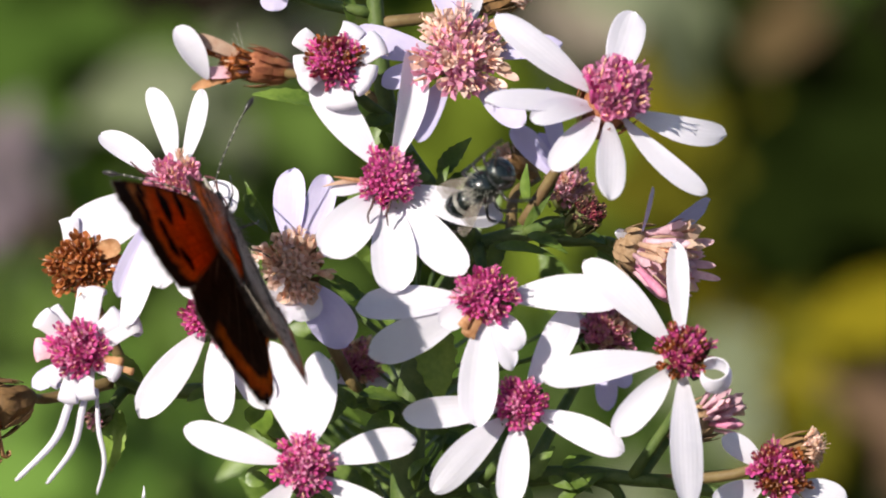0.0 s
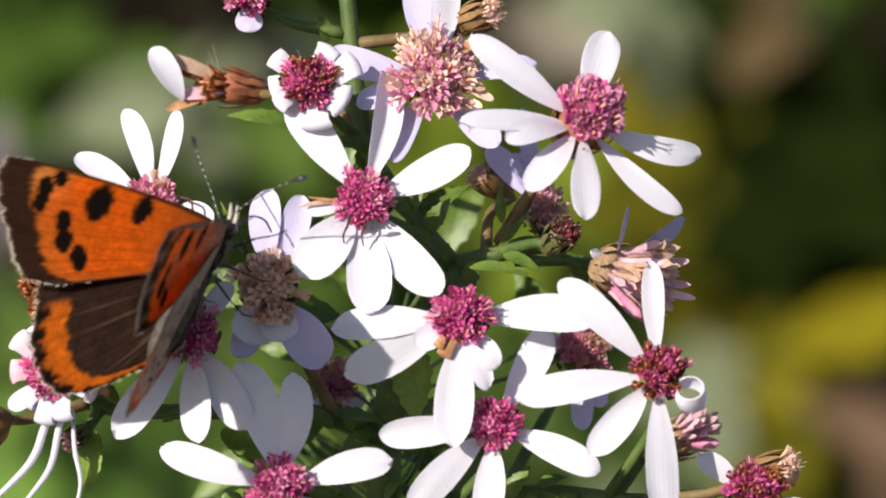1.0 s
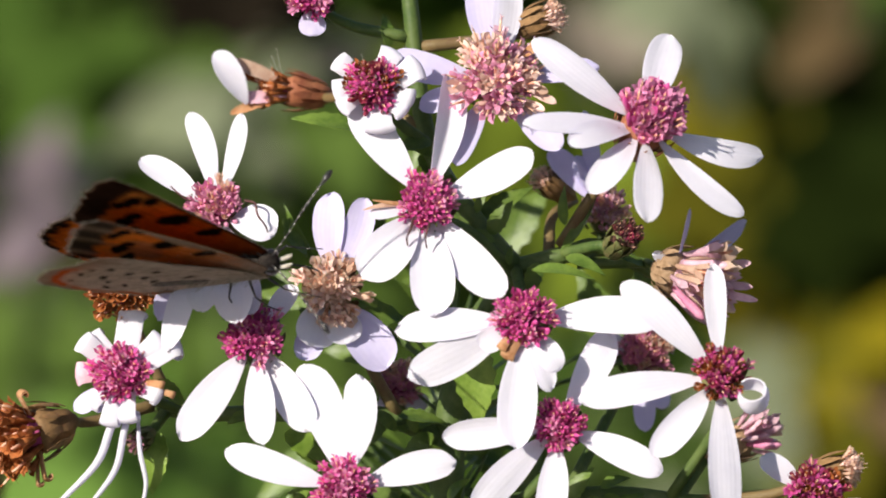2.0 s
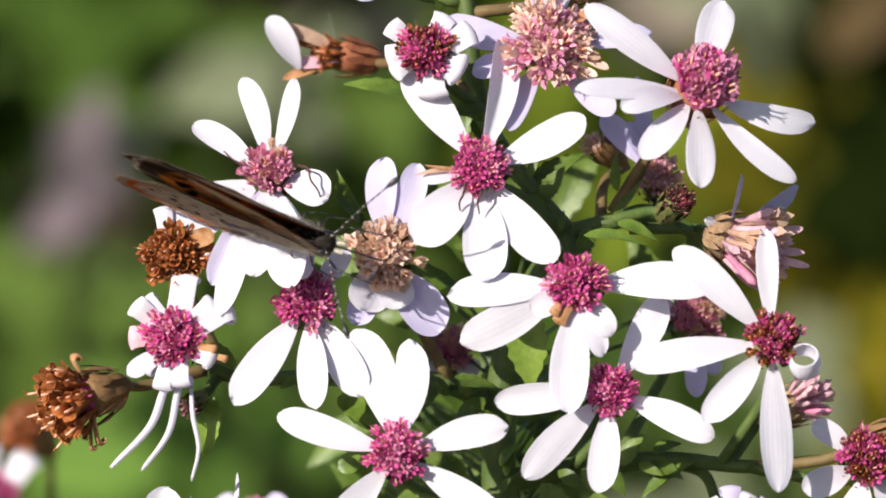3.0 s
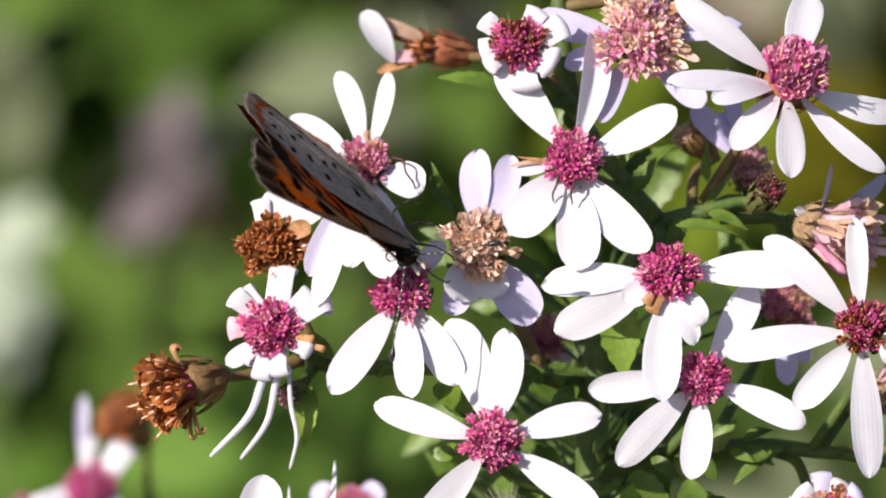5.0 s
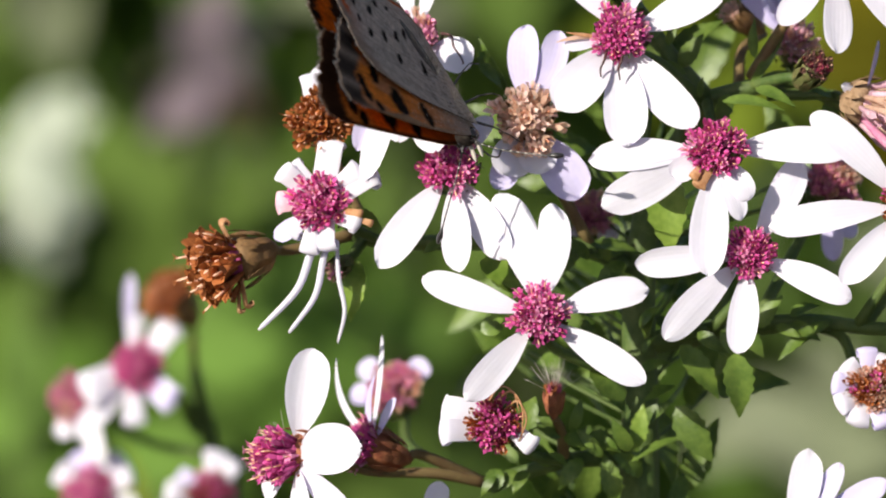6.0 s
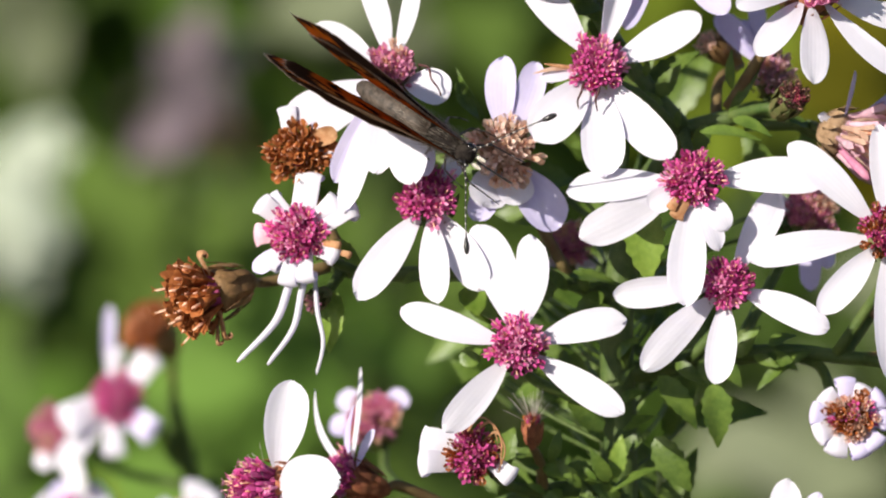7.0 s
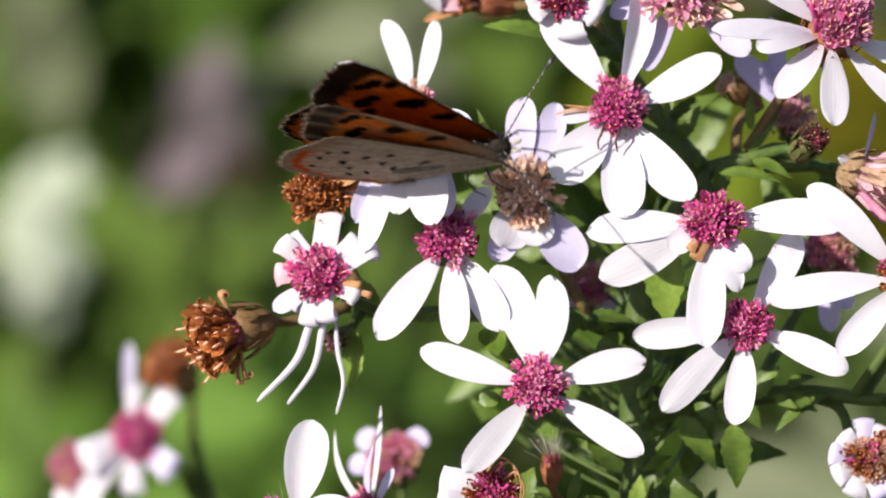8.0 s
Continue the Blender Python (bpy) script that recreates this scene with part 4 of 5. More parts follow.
# ---- soil, shrubs and leaves further back ----
SOIL = mat("soil", (0.045, 0.055, 0.018), (0.12, 0.095, 0.055), 180, 0.95, bump=1.0, fine=8)
bm = bmesh.new()
bmesh.ops.create_grid(bm, x_segments=60, y_segments=60, size=200)
for v in bm.verts:
    r = v.co.length
    v.co.z = 0.02 * noise.noise(v.co * 0.7) if 2 < r < 60 else 0.0
ground = finish("ground", bm, SOIL)
tagged(ground, "dark garden soil with patches of low moss", "ground", kind="structure")


def shrub(x, y, wide, deep, low, high, count, size, colours, label, seed):
    """A leafy plant rooted in the soil: stems and a loose mass of single leaves."""
    rng = random.Random(seed)
    ob = new("shrub")
    ob.matrix_basis = pose(x, y, 0)
    tagged(ob, label, "shrub")
    bm = bmesh.new()
    for k in range(7):
        e = Vector((rng.uniform(-1, 1) * wide * 0.7, rng.uniform(-1, 1) * deep * 0.7, high * rng.uniform(0.8, 1.0)))
        tube(bm, [(rng.uniform(-0.02, 0.02), 0, 0), e * 0.45 + Vector((0, 0, 0.03)), e], [0.004, 0.003, 0.0012], 6)
    part("stem", bm, STEM_RED, ob)
    verts, faces, picks = [], [], []
    for k in range(count):
        c = Vector((rng.gauss(0, 0.5) * wide, rng.gauss(0, 0.5) * deep, rng.uniform(low, high)))
        turn = Euler((rng.uniform(-0.9, 0.5), rng.uniform(-0.7, 0.7), rng.uniform(0, 6.28))).to_matrix()
        s = size * rng.uniform(0.6, 1.25)
        n0 = len(verts)
        for px, py, pz in ((0, -1, 0), (-0.34, -0.3, 0.06), (0.34, -0.3, 0.06), (-0.28, 0.35, 0.04), (0.28, 0.35, 0.04), (0, 1, -0.15), (0, -0.3, 0), (0, 0.35, -0.03)):
            verts.append(c + turn @ Vector((px, py, pz)) * s)
        for f in ((0, 2, 6), (0, 6, 1), (1, 6, 7, 3), (6, 2, 4, 7), (3, 7, 5), (7, 4, 5)):
            faces.append([n0 + i for i in f])
            picks.append(k % len(colours))
    me = bpy.data.meshes.new("foliage")
    me.from_pydata(verts, [], faces)
    for m in colours:
        me.materials.append(m)
    me.polygons.foreach_set("material_index", picks)
    me.shade_smooth()
    mass = new("foliage", me)
    mass.parent = ob
    mass["kind"] = "stuff"
    return ob


FAR_GREEN = mat("shrub_green", (0.045, 0.09, 0.012), (0.085, 0.15, 0.025), 40, 0.8, 0.3, (1, 1, 0.5), 0.3, 6, 0.08)
MID_GREEN = mat("broad_leaf_green", (0.10, 0.17, 0.03), (0.15, 0.23, 0.05), 40, 0.8, 0.3, (1, 1, 0.5), 0.3, 6, 0.08)
FRESH_GREEN = mat("fresh_leaf_green", (0.13, 0.25, 0.035), (0.19, 0.32, 0.07), 40, 0.8, 0.3, (1, 1, 0.5), 0.3, 6, 0.08)
GREY_GREEN = mat("grey_green_leaf", (0.17, 0.20, 0.11), (0.25, 0.28, 0.18), 40, 0.8, 0.25, None, 0.3, 6, 0.08)
# leaf green far below real foliage: deep shade put into the colour
FAR_DARK = mat("shaded_leaf_green", (0.006, 0.011, 0.002), (0.013, 0.020, 0.003), 40, 0.9, 0.15, None, 0.3, 6, 0.02)
YELLOW_GREEN = mat("sunlit_leaf", (0.13, 0.18, 0.014), (0.19, 0.25, 0.03), 40, 0.8, 0.3, (1, 1, 0.5), 0.3, 6, 0.08)
OLIVE = mat("olive_leaf", (0.19, 0.16, 0.006), (0.28, 0.23, 0.012), 40, 0.8, 0.3, None, 0.3, 6, 0.08)
BROWN = mat("dead_leaf", (0.16, 0.10, 0.06), (0.24, 0.15, 0.10), 40, 0.8, 0.2, None, 0.3, 6, 0.08)
DULL_BROWN = mat("dull_brown_leaf", (0.060, 0.040, 0.018), (0.090, 0.062, 0.030), 40, 0.9, 0.1, None, 0.3, 6, 0.02)
OLIVE_DARK = mat("dark_olive_leaf", (0.085, 0.08, 0.005), (0.13, 0.12, 0.009), 40, 0.8, 0.3, None, 0.3, 6, 0.08)
# near-black leaf colour that paints the darkest gaps of shade
SHADE = mat("shade_black_leaf", (0.008, 0.006, 0.004), (0.018, 0.014, 0.009), 40, 0.9, 0.1, None, 0.3, 6, 0.02)
TAUPE = mat("dry_grass", (0.27, 0.22, 0.17), (0.36, 0.31, 0.25), 40, 0.8, 0.2, None, 0.3, 6, 0.08)
MAUVE = mat("mauve_bloom", (0.19, 0.15, 0.175), (0.26, 0.205, 0.23), 20, 0.8, 0.2, None, 0.3, 4, 0.08)
CREAM = mat("cream_bloom", (0.46, 0.52, 0.40), (0.58, 0.63, 0.52), 20, 0.8, 0.2, None, 0.3, 4, 0.08)
shrub(0.0, 1.55, 0.55, 0.10, 0.02, 0.95, 3600, 0.045, [FAR_GREEN, MID_GREEN, FAR_GREEN], "dense green shrub at the back of the bed", 5)


def leafy(name, label, category, foot, patches, size, seed, slim=0.55):
    """A broad-leaved plant behind the asters, rooted at foot (x, y). patches: middle and half-size of each group of leaves (m,
    across, up from the soil), its distance back, how many, and the leaf's material."""
    rng = random.Random(seed)
    ob = new(name)
    ob.matrix_basis = pose(foot[0], foot[1], 0)
    tagged(ob, label, category)
    for cx, cz, rx, rz, y, count, material in patches:
        mid = Vector((cx - foot[0], y - foot[1], cz))
        bm = bmesh.new()
        tube(bm, [(0.0, 0.0, -0.005), mid * 0.5 + Vector((0, 0.03, 0.02)), mid + Vector((0, 0.02, -0.3 * rz))], [0.0035, 0.0025, 0.0012], 6)
        part("stem", bm, STEM, ob)
        for k in range(count):
            f = math.sqrt((k + 0.5) / count)
            a = k * 2.4 + rng.uniform(-0.4, 0.4)
            c = mid + Vector((math.cos(a) * f * rx, rng.uniform(-0.03, 0.03), math.sin(a) * f * rz))
            way = Vector((math.cos(a) + rng.uniform(-0.8, 0.8), rng.uniform(-0.3, 0.3), math.sin(a) - 0.35 + rng.uniform(-0.6, 0.6))).normalized()
            face = Vector((rng.uniform(-0.25, 0.25), -1, 0.55 + rng.uniform(-0.3, 0.3)))
            s = size * rng.uniform(0.75, 1.2)
            bm = bmesh.new()
            blade(bm, (c - way * s * 0.4) / MM, (c + way * s * 0.6) / MM, face, s * slim / MM, 25, 0.1, "leaf", 0.35, 8, 0, 0.08, 8, 4)
            tube(bm, [mid + Vector((0, 0.025, -0.3 * rz)), c + Vector((0, 0.02, 0)), c - way * s * 0.38], [0.0011, 0.0009, 0.0007], 5, 1)
            part("leaf", bm, [material, STEM], ob)
    return ob


leafy("broadleaf_plant", "broad-leaved green plant growing behind the asters", "plant", (-0.1, 0.95), [
    (-0.112, 0.398, 0.037, 0.030, 0.873, 28, MID_GREEN),
    (-0.069, 0.391, 0.022, 0.015, 0.831, 14, FRESH_GREEN),
    (-0.032, 0.424, 0.037, 0.029, 0.930, 27, MID_GREEN),
    (-0.0255, 0.468, 0.020, 0.013, 0.885, 12, MID_GREEN),
    (-0.108, 0.466, 0.039, 0.018, 0.939, 18, FAR_GREEN),
    (-0.115, 0.365, 0.027, 0.018, 0.845, 15, FRESH_GREEN),
    (-0.063, 0.349, 0.030, 0.019, 0.862, 17, MID_GREEN),
    (-0.155, 0.398, 0.009, 0.033, 0.873, 11, MID_GREEN),
    (-0.134, 0.470, 0.013, 0.022, 0.880, 12, MID_GREEN),
    (-0.076, 0.479, 0.018, 0.014, 0.880, 10, FAR_GREEN)], 0.03, 11)
leafy("broadleaf_plant", "plant with dull grey-green leaves behind the asters", "plant", (-0.03, 1.0), [
    (-0.049, 0.473, 0.008, 0.003, 0.848, 3, GREY_GREEN),
    (-0.128, 0.476, 0.008, 0.008, 0.860, 4, GREY_GREEN),
    (-0.028, 0.474, 0.018, 0.009, 0.875, 5, GREY_GREEN),
    (0.064, 0.507, 0.005, 0.004, 0.790, 3, GREY_GREEN),
    (0.057, 0.361, 0.016, 0.009, 0.845, 6, GREY_GREEN),
    (0.080, 0.420, 0.009, 0.007, 0.789, 4, GREY_GREEN)], 0.03, 12)
# the FAR_DARK patches carry the shade at the right in their leaf colour
leafy("broadleaf_plant", "leafy plant behind the asters with shade painted into its near-black leaves", "plant", (0.1, 1.02), [
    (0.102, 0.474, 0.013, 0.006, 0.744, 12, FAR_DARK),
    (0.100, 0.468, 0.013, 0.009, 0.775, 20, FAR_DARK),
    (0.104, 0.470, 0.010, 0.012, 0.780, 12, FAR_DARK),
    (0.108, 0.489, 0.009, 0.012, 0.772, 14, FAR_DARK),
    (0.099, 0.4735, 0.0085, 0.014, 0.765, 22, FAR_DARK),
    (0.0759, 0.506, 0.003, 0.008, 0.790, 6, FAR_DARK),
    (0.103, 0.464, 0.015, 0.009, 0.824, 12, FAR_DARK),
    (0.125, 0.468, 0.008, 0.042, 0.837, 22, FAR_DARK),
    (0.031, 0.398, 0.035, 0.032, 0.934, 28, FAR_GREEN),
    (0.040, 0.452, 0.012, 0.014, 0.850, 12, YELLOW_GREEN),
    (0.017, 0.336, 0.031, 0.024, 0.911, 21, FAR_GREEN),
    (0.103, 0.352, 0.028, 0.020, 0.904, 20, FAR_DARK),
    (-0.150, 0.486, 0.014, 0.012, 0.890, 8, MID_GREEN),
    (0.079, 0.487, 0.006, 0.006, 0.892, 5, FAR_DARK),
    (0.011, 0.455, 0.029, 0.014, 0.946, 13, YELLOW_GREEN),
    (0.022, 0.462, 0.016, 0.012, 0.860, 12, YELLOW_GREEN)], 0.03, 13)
leafy("autumn_plant", "plant with yellowing olive leaves behind the asters", "plant", (0.14, 0.93), [
    (0.071, 0.487, 0.013, 0.007, 0.800, 12, OLIVE_DARK),
    (0.0685, 0.466, 0.008, 0.015, 0.785, 12, OLIVE_DARK),
    (0.0810, 0.478, 0.006, 0.012, 0.775, 10, OLIVE_DARK),
    (0.0740, 0.478, 0.006, 0.010, 0.790, 4, OLIVE),
    (0.070, 0.485, 0.004, 0.002, 0.795, 2, OLIVE),
    (0.098, 0.433, 0.008, 0.003, 0.783, 7, OLIVE),
    (0.112, 0.451, 0.009, 0.007, 0.758, 14, OLIVE),
    (0.099, 0.448, 0.008, 0.005, 0.765, 9, OLIVE_DARK),
    (0.094, 0.405, 0.010, 0.006, 0.789, 9, OLIVE_DARK),
    (0.072, 0.451, 0.001, 0.010, 0.823, 3, OLIVE),
    (-0.103, 0.364, 0.007, 0.001, 0.763, 2, OLIVE)], 0.025, 14)
leafy("dead_stalks", "dead brown leaves on standing stalks behind the asters", "plant", (0.15, 0.99), [
    (0.086, 0.502, 0.005, 0.011, 0.786, 10, DULL_BROWN),
    (0.114, 0.421, 0.006, 0.012, 0.765, 16, BROWN),
    (-0.085, 0.458, 0.001, 0.001, 0.763, 2, BROWN)], 0.02, 15)
leafy("dry_grass_tuft", "tuft of dry greyish grass blades", "grass", (0.02, 1.04), [
    (0.045, 0.488, 0.012, 0.001, 0.872, 4, TAUPE),
    (-0.020, 0.488, 0.001, 0.001, 0.872, 2, TAUPE)], 0.02, 16)
# leaves added where the foliage falls into shade; the darkness is their colour
leafy("shade_leaf_plant", "added plant with leaves painted nearly black as shade", "plant", (-0.06, 1.06), [
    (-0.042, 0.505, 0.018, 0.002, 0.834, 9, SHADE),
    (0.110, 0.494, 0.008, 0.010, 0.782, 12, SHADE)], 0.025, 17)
leafy("mauve_flower", "mauve flower cluster out behind the asters", "flower", (-0.13, 0.9), [
    (-0.084, 0.469, 0.005, 0.010, 0.775, 9, MAUVE)], 0.016, 18)
leafy("cream_flower", "tall cream flower cluster behind the asters", "flower", (-0.18, 0.9), [
    (-0.1205, 0.448, 0.0035, 0.014, 0.761, 14, CREAM)], 0.016, 19)
# ---- the copper butterfly: x ahead, y to its left, z up from its back; mm ----
WING_UPPER = painted("wing_upper", 0.8, 0.62)
WING_UNDER = painted("wing_under", 0.8, 0.36)
FUR_DARK = mat("dark_fur", (0.010, 0.008, 0.008), (0.040, 0.033, 0.028), 0.5, 0.9, bump=0.8, fine=0.12, gloss=0.06)
FUR_PALE = mat("pale_fur", (0.42, 0.38, 0.32), (0.62, 0.58, 0.52), 0.4, 0.8, 0.1, bump=0.6, fine=0.12, gloss=0.2)
BLACK = mat("insect_black", (0.012, 0.011, 0.012), (0.035, 0.03, 0.03), 0.4, 0.35, fine=0.1, gloss=0.5)
EYE = mat("insect_eye", (0.008, 0.007, 0.008), (0.02, 0.017, 0.016), 0.4, 0.15, fine=0.08, gloss=0.6)
WHITE_SCALE = mat("white_scales", (0.30, 0.28, 0.25), (0.45, 0.42, 0.38), 0.3, 0.7)
ORANGE, EDGE, SPOT = (0.76, 0.15, 0.008), (0.050, 0.022, 0.013), (0.012, 0.007, 0.005)
UNDER_ORANGE, UNDER_GREY, UNDER_DOT = (0.85, 0.26, 0.035), (0.60, 0.50, 0.425), (0.025, 0.016, 0.012)
FORE = [(104, 8.0), (105.5, 12.6), (107.5, 14.1), (111, 14.5), (119, 14.0), (129, 13.1), (138, 12.8), (143, 12.3), (148, 10.4), (153, 7.0)]
HIND = [(120, 6.4), (124, 9.6), (130, 11.4), (136, 12.0), (142, 12.6), (148, 13.7), (154, 14.3), (160, 14.6), (165, 14.3), (169, 13.4), (174, 11.8), (180, 10.1), (187, 9.2), (195, 7.4)]
FORE_SPOTS = [(0.37, 113, 0.62), (0.56, 114.5, 0.9), (0.75, 109.5, 0.5), (0.8, 113.5, 0.58), (0.82, 118.5, 0.55), (0.72, 123.5, 0.62), (0.74, 130, 0.68), (0.67, 136.5, 0.72)]
HIND_DOTS = [(0.28, 145, 0.3), (0.36, 161, 0.32), (0.45, 153, 0.35), (0.52, 140, 0.3), (0.58, 147, 0.35), (0.56, 168, 0.32), (0.66, 155, 0.36), (0.62, 162, 0.32), (0.74, 143, 0.3), (0.72, 170, 0.3), (0.8, 152, 0.3), (0.82, 160, 0.3), (0.8, 146, 0.28)]


def soft_step(a, b, v):
    t = min(max((v - a) / (b - a), 0.0), 1.0)
    return t * t * (3 - 2 * t)


def tint(a, b, f):
    return tuple(p + (q - p) * f for p, q in zip(a, b))


def near_spot(spots, rho, angle, edge_of, fat=1.0):
    x, y = rho * edge_of(angle) * math.cos(radians(angle)), rho * edge_of(angle) * math.sin(radians(angle))
    best = 0.0
    for r, a, size in spots:
        d = r * edge_of(a)
        dx, dy = x - d * math.cos(radians(a)), y - d * math.sin(radians(a))
        along = dx * math.cos(radians(a)) + dy * math.sin(radians(a))
        side = -dx * math.sin(radians(a)) + dy * math.cos(radians(a))
        if size:
            reach = math.hypot(along / (0.85 * size * fat), side / (1.1 * size * fat)) + 0.25 * noise.noise(Vector((x * 2, y * 2, r * 9)))
            best = max(best, 1 - soft_step(0.85, 1.15, reach))
    return best


def scales(rho, angle, deep):
    """Uneven wear of the wing's scales, at two sizes."""
    x, y = rho * math.cos(radians(angle)) * 14, rho * math.sin(radians(angle)) * 14
    return 1 + deep * (0.6 * noise.noise(Vector((x * 1.1, y * 1.1, 3))) + 0.7 * noise.noise(Vector((x * 4.5, y * 4.5, 8))))


def fore_colour(rho, angle, edge_of, upper):
    wob = 0.035 * noise.noise(Vector((angle * 0.35, rho * 3, 1.5))) + 0.02 * noise.noise(Vector((angle * 1.7, rho * 9, 3.5)))
    vein = 1 - soft_step(0.0, 0.22, abs(((angle - 105) / 5.1 + 0.1) % 1 - 0.5) * 2) if rho > 0.35 else 0.0
    streak = 0.22 * noise.noise(Vector((angle * 2.2, rho * 2, 4)))
    worn = scales(rho, angle, 0.35)
    if upper:
        c = tint(ORANGE, (0.70, 0.30, 0.08), soft_step(0.66, 0.82, rho) * soft_step(121, 109, angle) if angle < 121 else 0.0)
        c = tint(c, (0.62, 0.20, 0.03), soft_step(0.6, 0.8, rho) * 0.5)
        c = tint(c, (0.26, 0.07, 0.018), soft_step(0.42, 0.05, rho) * 0.75)
        c = tint(c, (0.28, 0.06, 0.008), vein * 0.45)
        c = tint(c, EDGE, soft_step(0.835, 0.87, rho + wob))
        c = tint(c, (0.10, 0.055, 0.038), soft_step(145.0, 148.5, angle + wob * 60))
        c = tint(c, (0.10, 0.03, 0.012), soft_step(107.8, 105.6, angle + wob * 30))
        c = tint(c, SPOT, near_spot(FORE_SPOTS, rho, angle, edge_of))
        c = tuple(v * (1 + streak) * worn for v in c)
        return tint(c, (0.16, 0.11, 0.08), soft_step(0.985, 0.997, rho))
    c = tint(UNDER_ORANGE, (0.40, 0.22, 0.13), soft_step(0.62, 0.2, rho) * 0.8)
    c = tint(c, (0.36, 0.22, 0.15), soft_step(0.4, 0.75, noise.noise(Vector((angle * 0.16, rho * 4, 6))) + 0.45) * 0.6)
    c = tint(c, (0.30, 0.08, 0.015), vein * 0.4)
    patch = 0.5 + 0.5 * math.sin(angle * 0.55 + 1.0)
    c = tint(c, tint((0.055, 0.038, 0.030), (0.30, 0.22, 0.17), patch ** 3), soft_step(0.83, 0.88, rho + wob + 0.03 * patch))
    c = tint(c, (0.36, 0.23, 0.15), soft_step(109.0, 106, angle + wob * 40))
    c = tint(c, (0.26, 0.20, 0.16), soft_step(143, 147, angle))
    c = tint(c, SPOT, near_spot(FORE_SPOTS, rho, angle, edge_of, 0.9))
    c = tuple(v * (1 + streak) * worn for v in c)
    grey = soft_step(0.30, 0.08, rho + 0.15 * noise.noise(Vector((angle * 0.9, rho * 30, 2))))
    c = tint(c, (0.42, 0.37, 0.33), grey * 0.7)
    return tint(c, (0.30, 0.24, 0.20), soft_step(0.985, 0.997, rho))


def hind_colour(rho, angle, edge_of, upper):
    wob = 0.03 * noise.noise(Vector((angle * 0.4, rho * 3, 7.5))) + 0.025 * noise.noise(Vector((angle * 1.6, rho * 8, 4.5)))
    vein = 1 - soft_step(0.0, 0.22, abs(((angle - 136) / 5.6) % 1 - 0.5) * 2)
    streak = 0.35 * noise.noise(Vector((angle * 1.6, rho * 2.5, 9)))
    worn = scales(rho, angle, 0.5)
    if upper:
        c = tuple(v * (1 + streak) * worn for v in (0.046, 0.024, 0.016))
        hairs = soft_step(0.15, 0.55, noise.noise(Vector((angle * 1.9, rho * 1.6, 11)))) * soft_step(0.85, 0.5, rho)
        c = tint(c, (0.22, 0.16, 0.12), hairs * 0.55)
        c = tint(c, (0.03, 0.016, 0.011), vein * 0.3)
        c = tint(c, (0.26, 0.20, 0.16), soft_step(172, 186, angle) * soft_step(0.75, 0.4, rho) * 0.7)
        band = soft_step(0.795, 0.825, rho + wob) * soft_step(0.975, 0.95, rho + wob) * soft_step(138, 142, angle)
        c = tint(c, tuple(v * worn for v in (0.68, 0.17, 0.012)), band)
        c = tint(c, (0.10, 0.03, 0.01), band * vein * 0.5)
        scallop = abs(((angle - 136) / 5.6 + 0.5) % 1 - 0.5) * 2
        c = tint(c, SPOT, soft_step(0.905, 0.935, rho + wob) * soft_step(0.75, 0.45, scallop) * soft_step(138, 142, angle))
        return tint(c, (0.20, 0.14, 0.10), soft_step(0.985, 0.997, rho))
    c = tuple(v * (1 + 0.5 * streak) * worn for v in UNDER_GREY)
    c = tint(c, (0.30, 0.23, 0.18), vein * 0.45)
    speck = noise.noise(Vector((angle * 2.1, rho * 42, 5)))
    c = tint(c, (0.10, 0.08, 0.07), soft_step(0.2, 0.5, speck) * soft_step(0.6, 0.15, rho) * 0.8)
    c = tint(c, (0.60, 0.56, 0.52), soft_step(-0.2, -0.5, speck) * soft_step(0.55, 0.1, rho) * 0.8)
    c = tint(c, (0.34, 0.22, 0.15), soft_step(0.80, 0.95, rho + wob) * 0.7)
    c = tint(c, UNDER_DOT, near_spot(HIND_DOTS, rho, angle, edge_of))
    zig = abs(((angle - 136) / 5.6) % 1 - 0.5) * 0.05
    c = tint(c, (0.58, 0.12, 0.02), soft_step(0.885, 0.90, rho + zig + wob) * soft_step(0.95, 0.94, rho + zig) * soft_step(142, 148, angle))
    return tint(c, (0.34, 0.28, 0.23), soft_step(0.985, 0.997, rho))


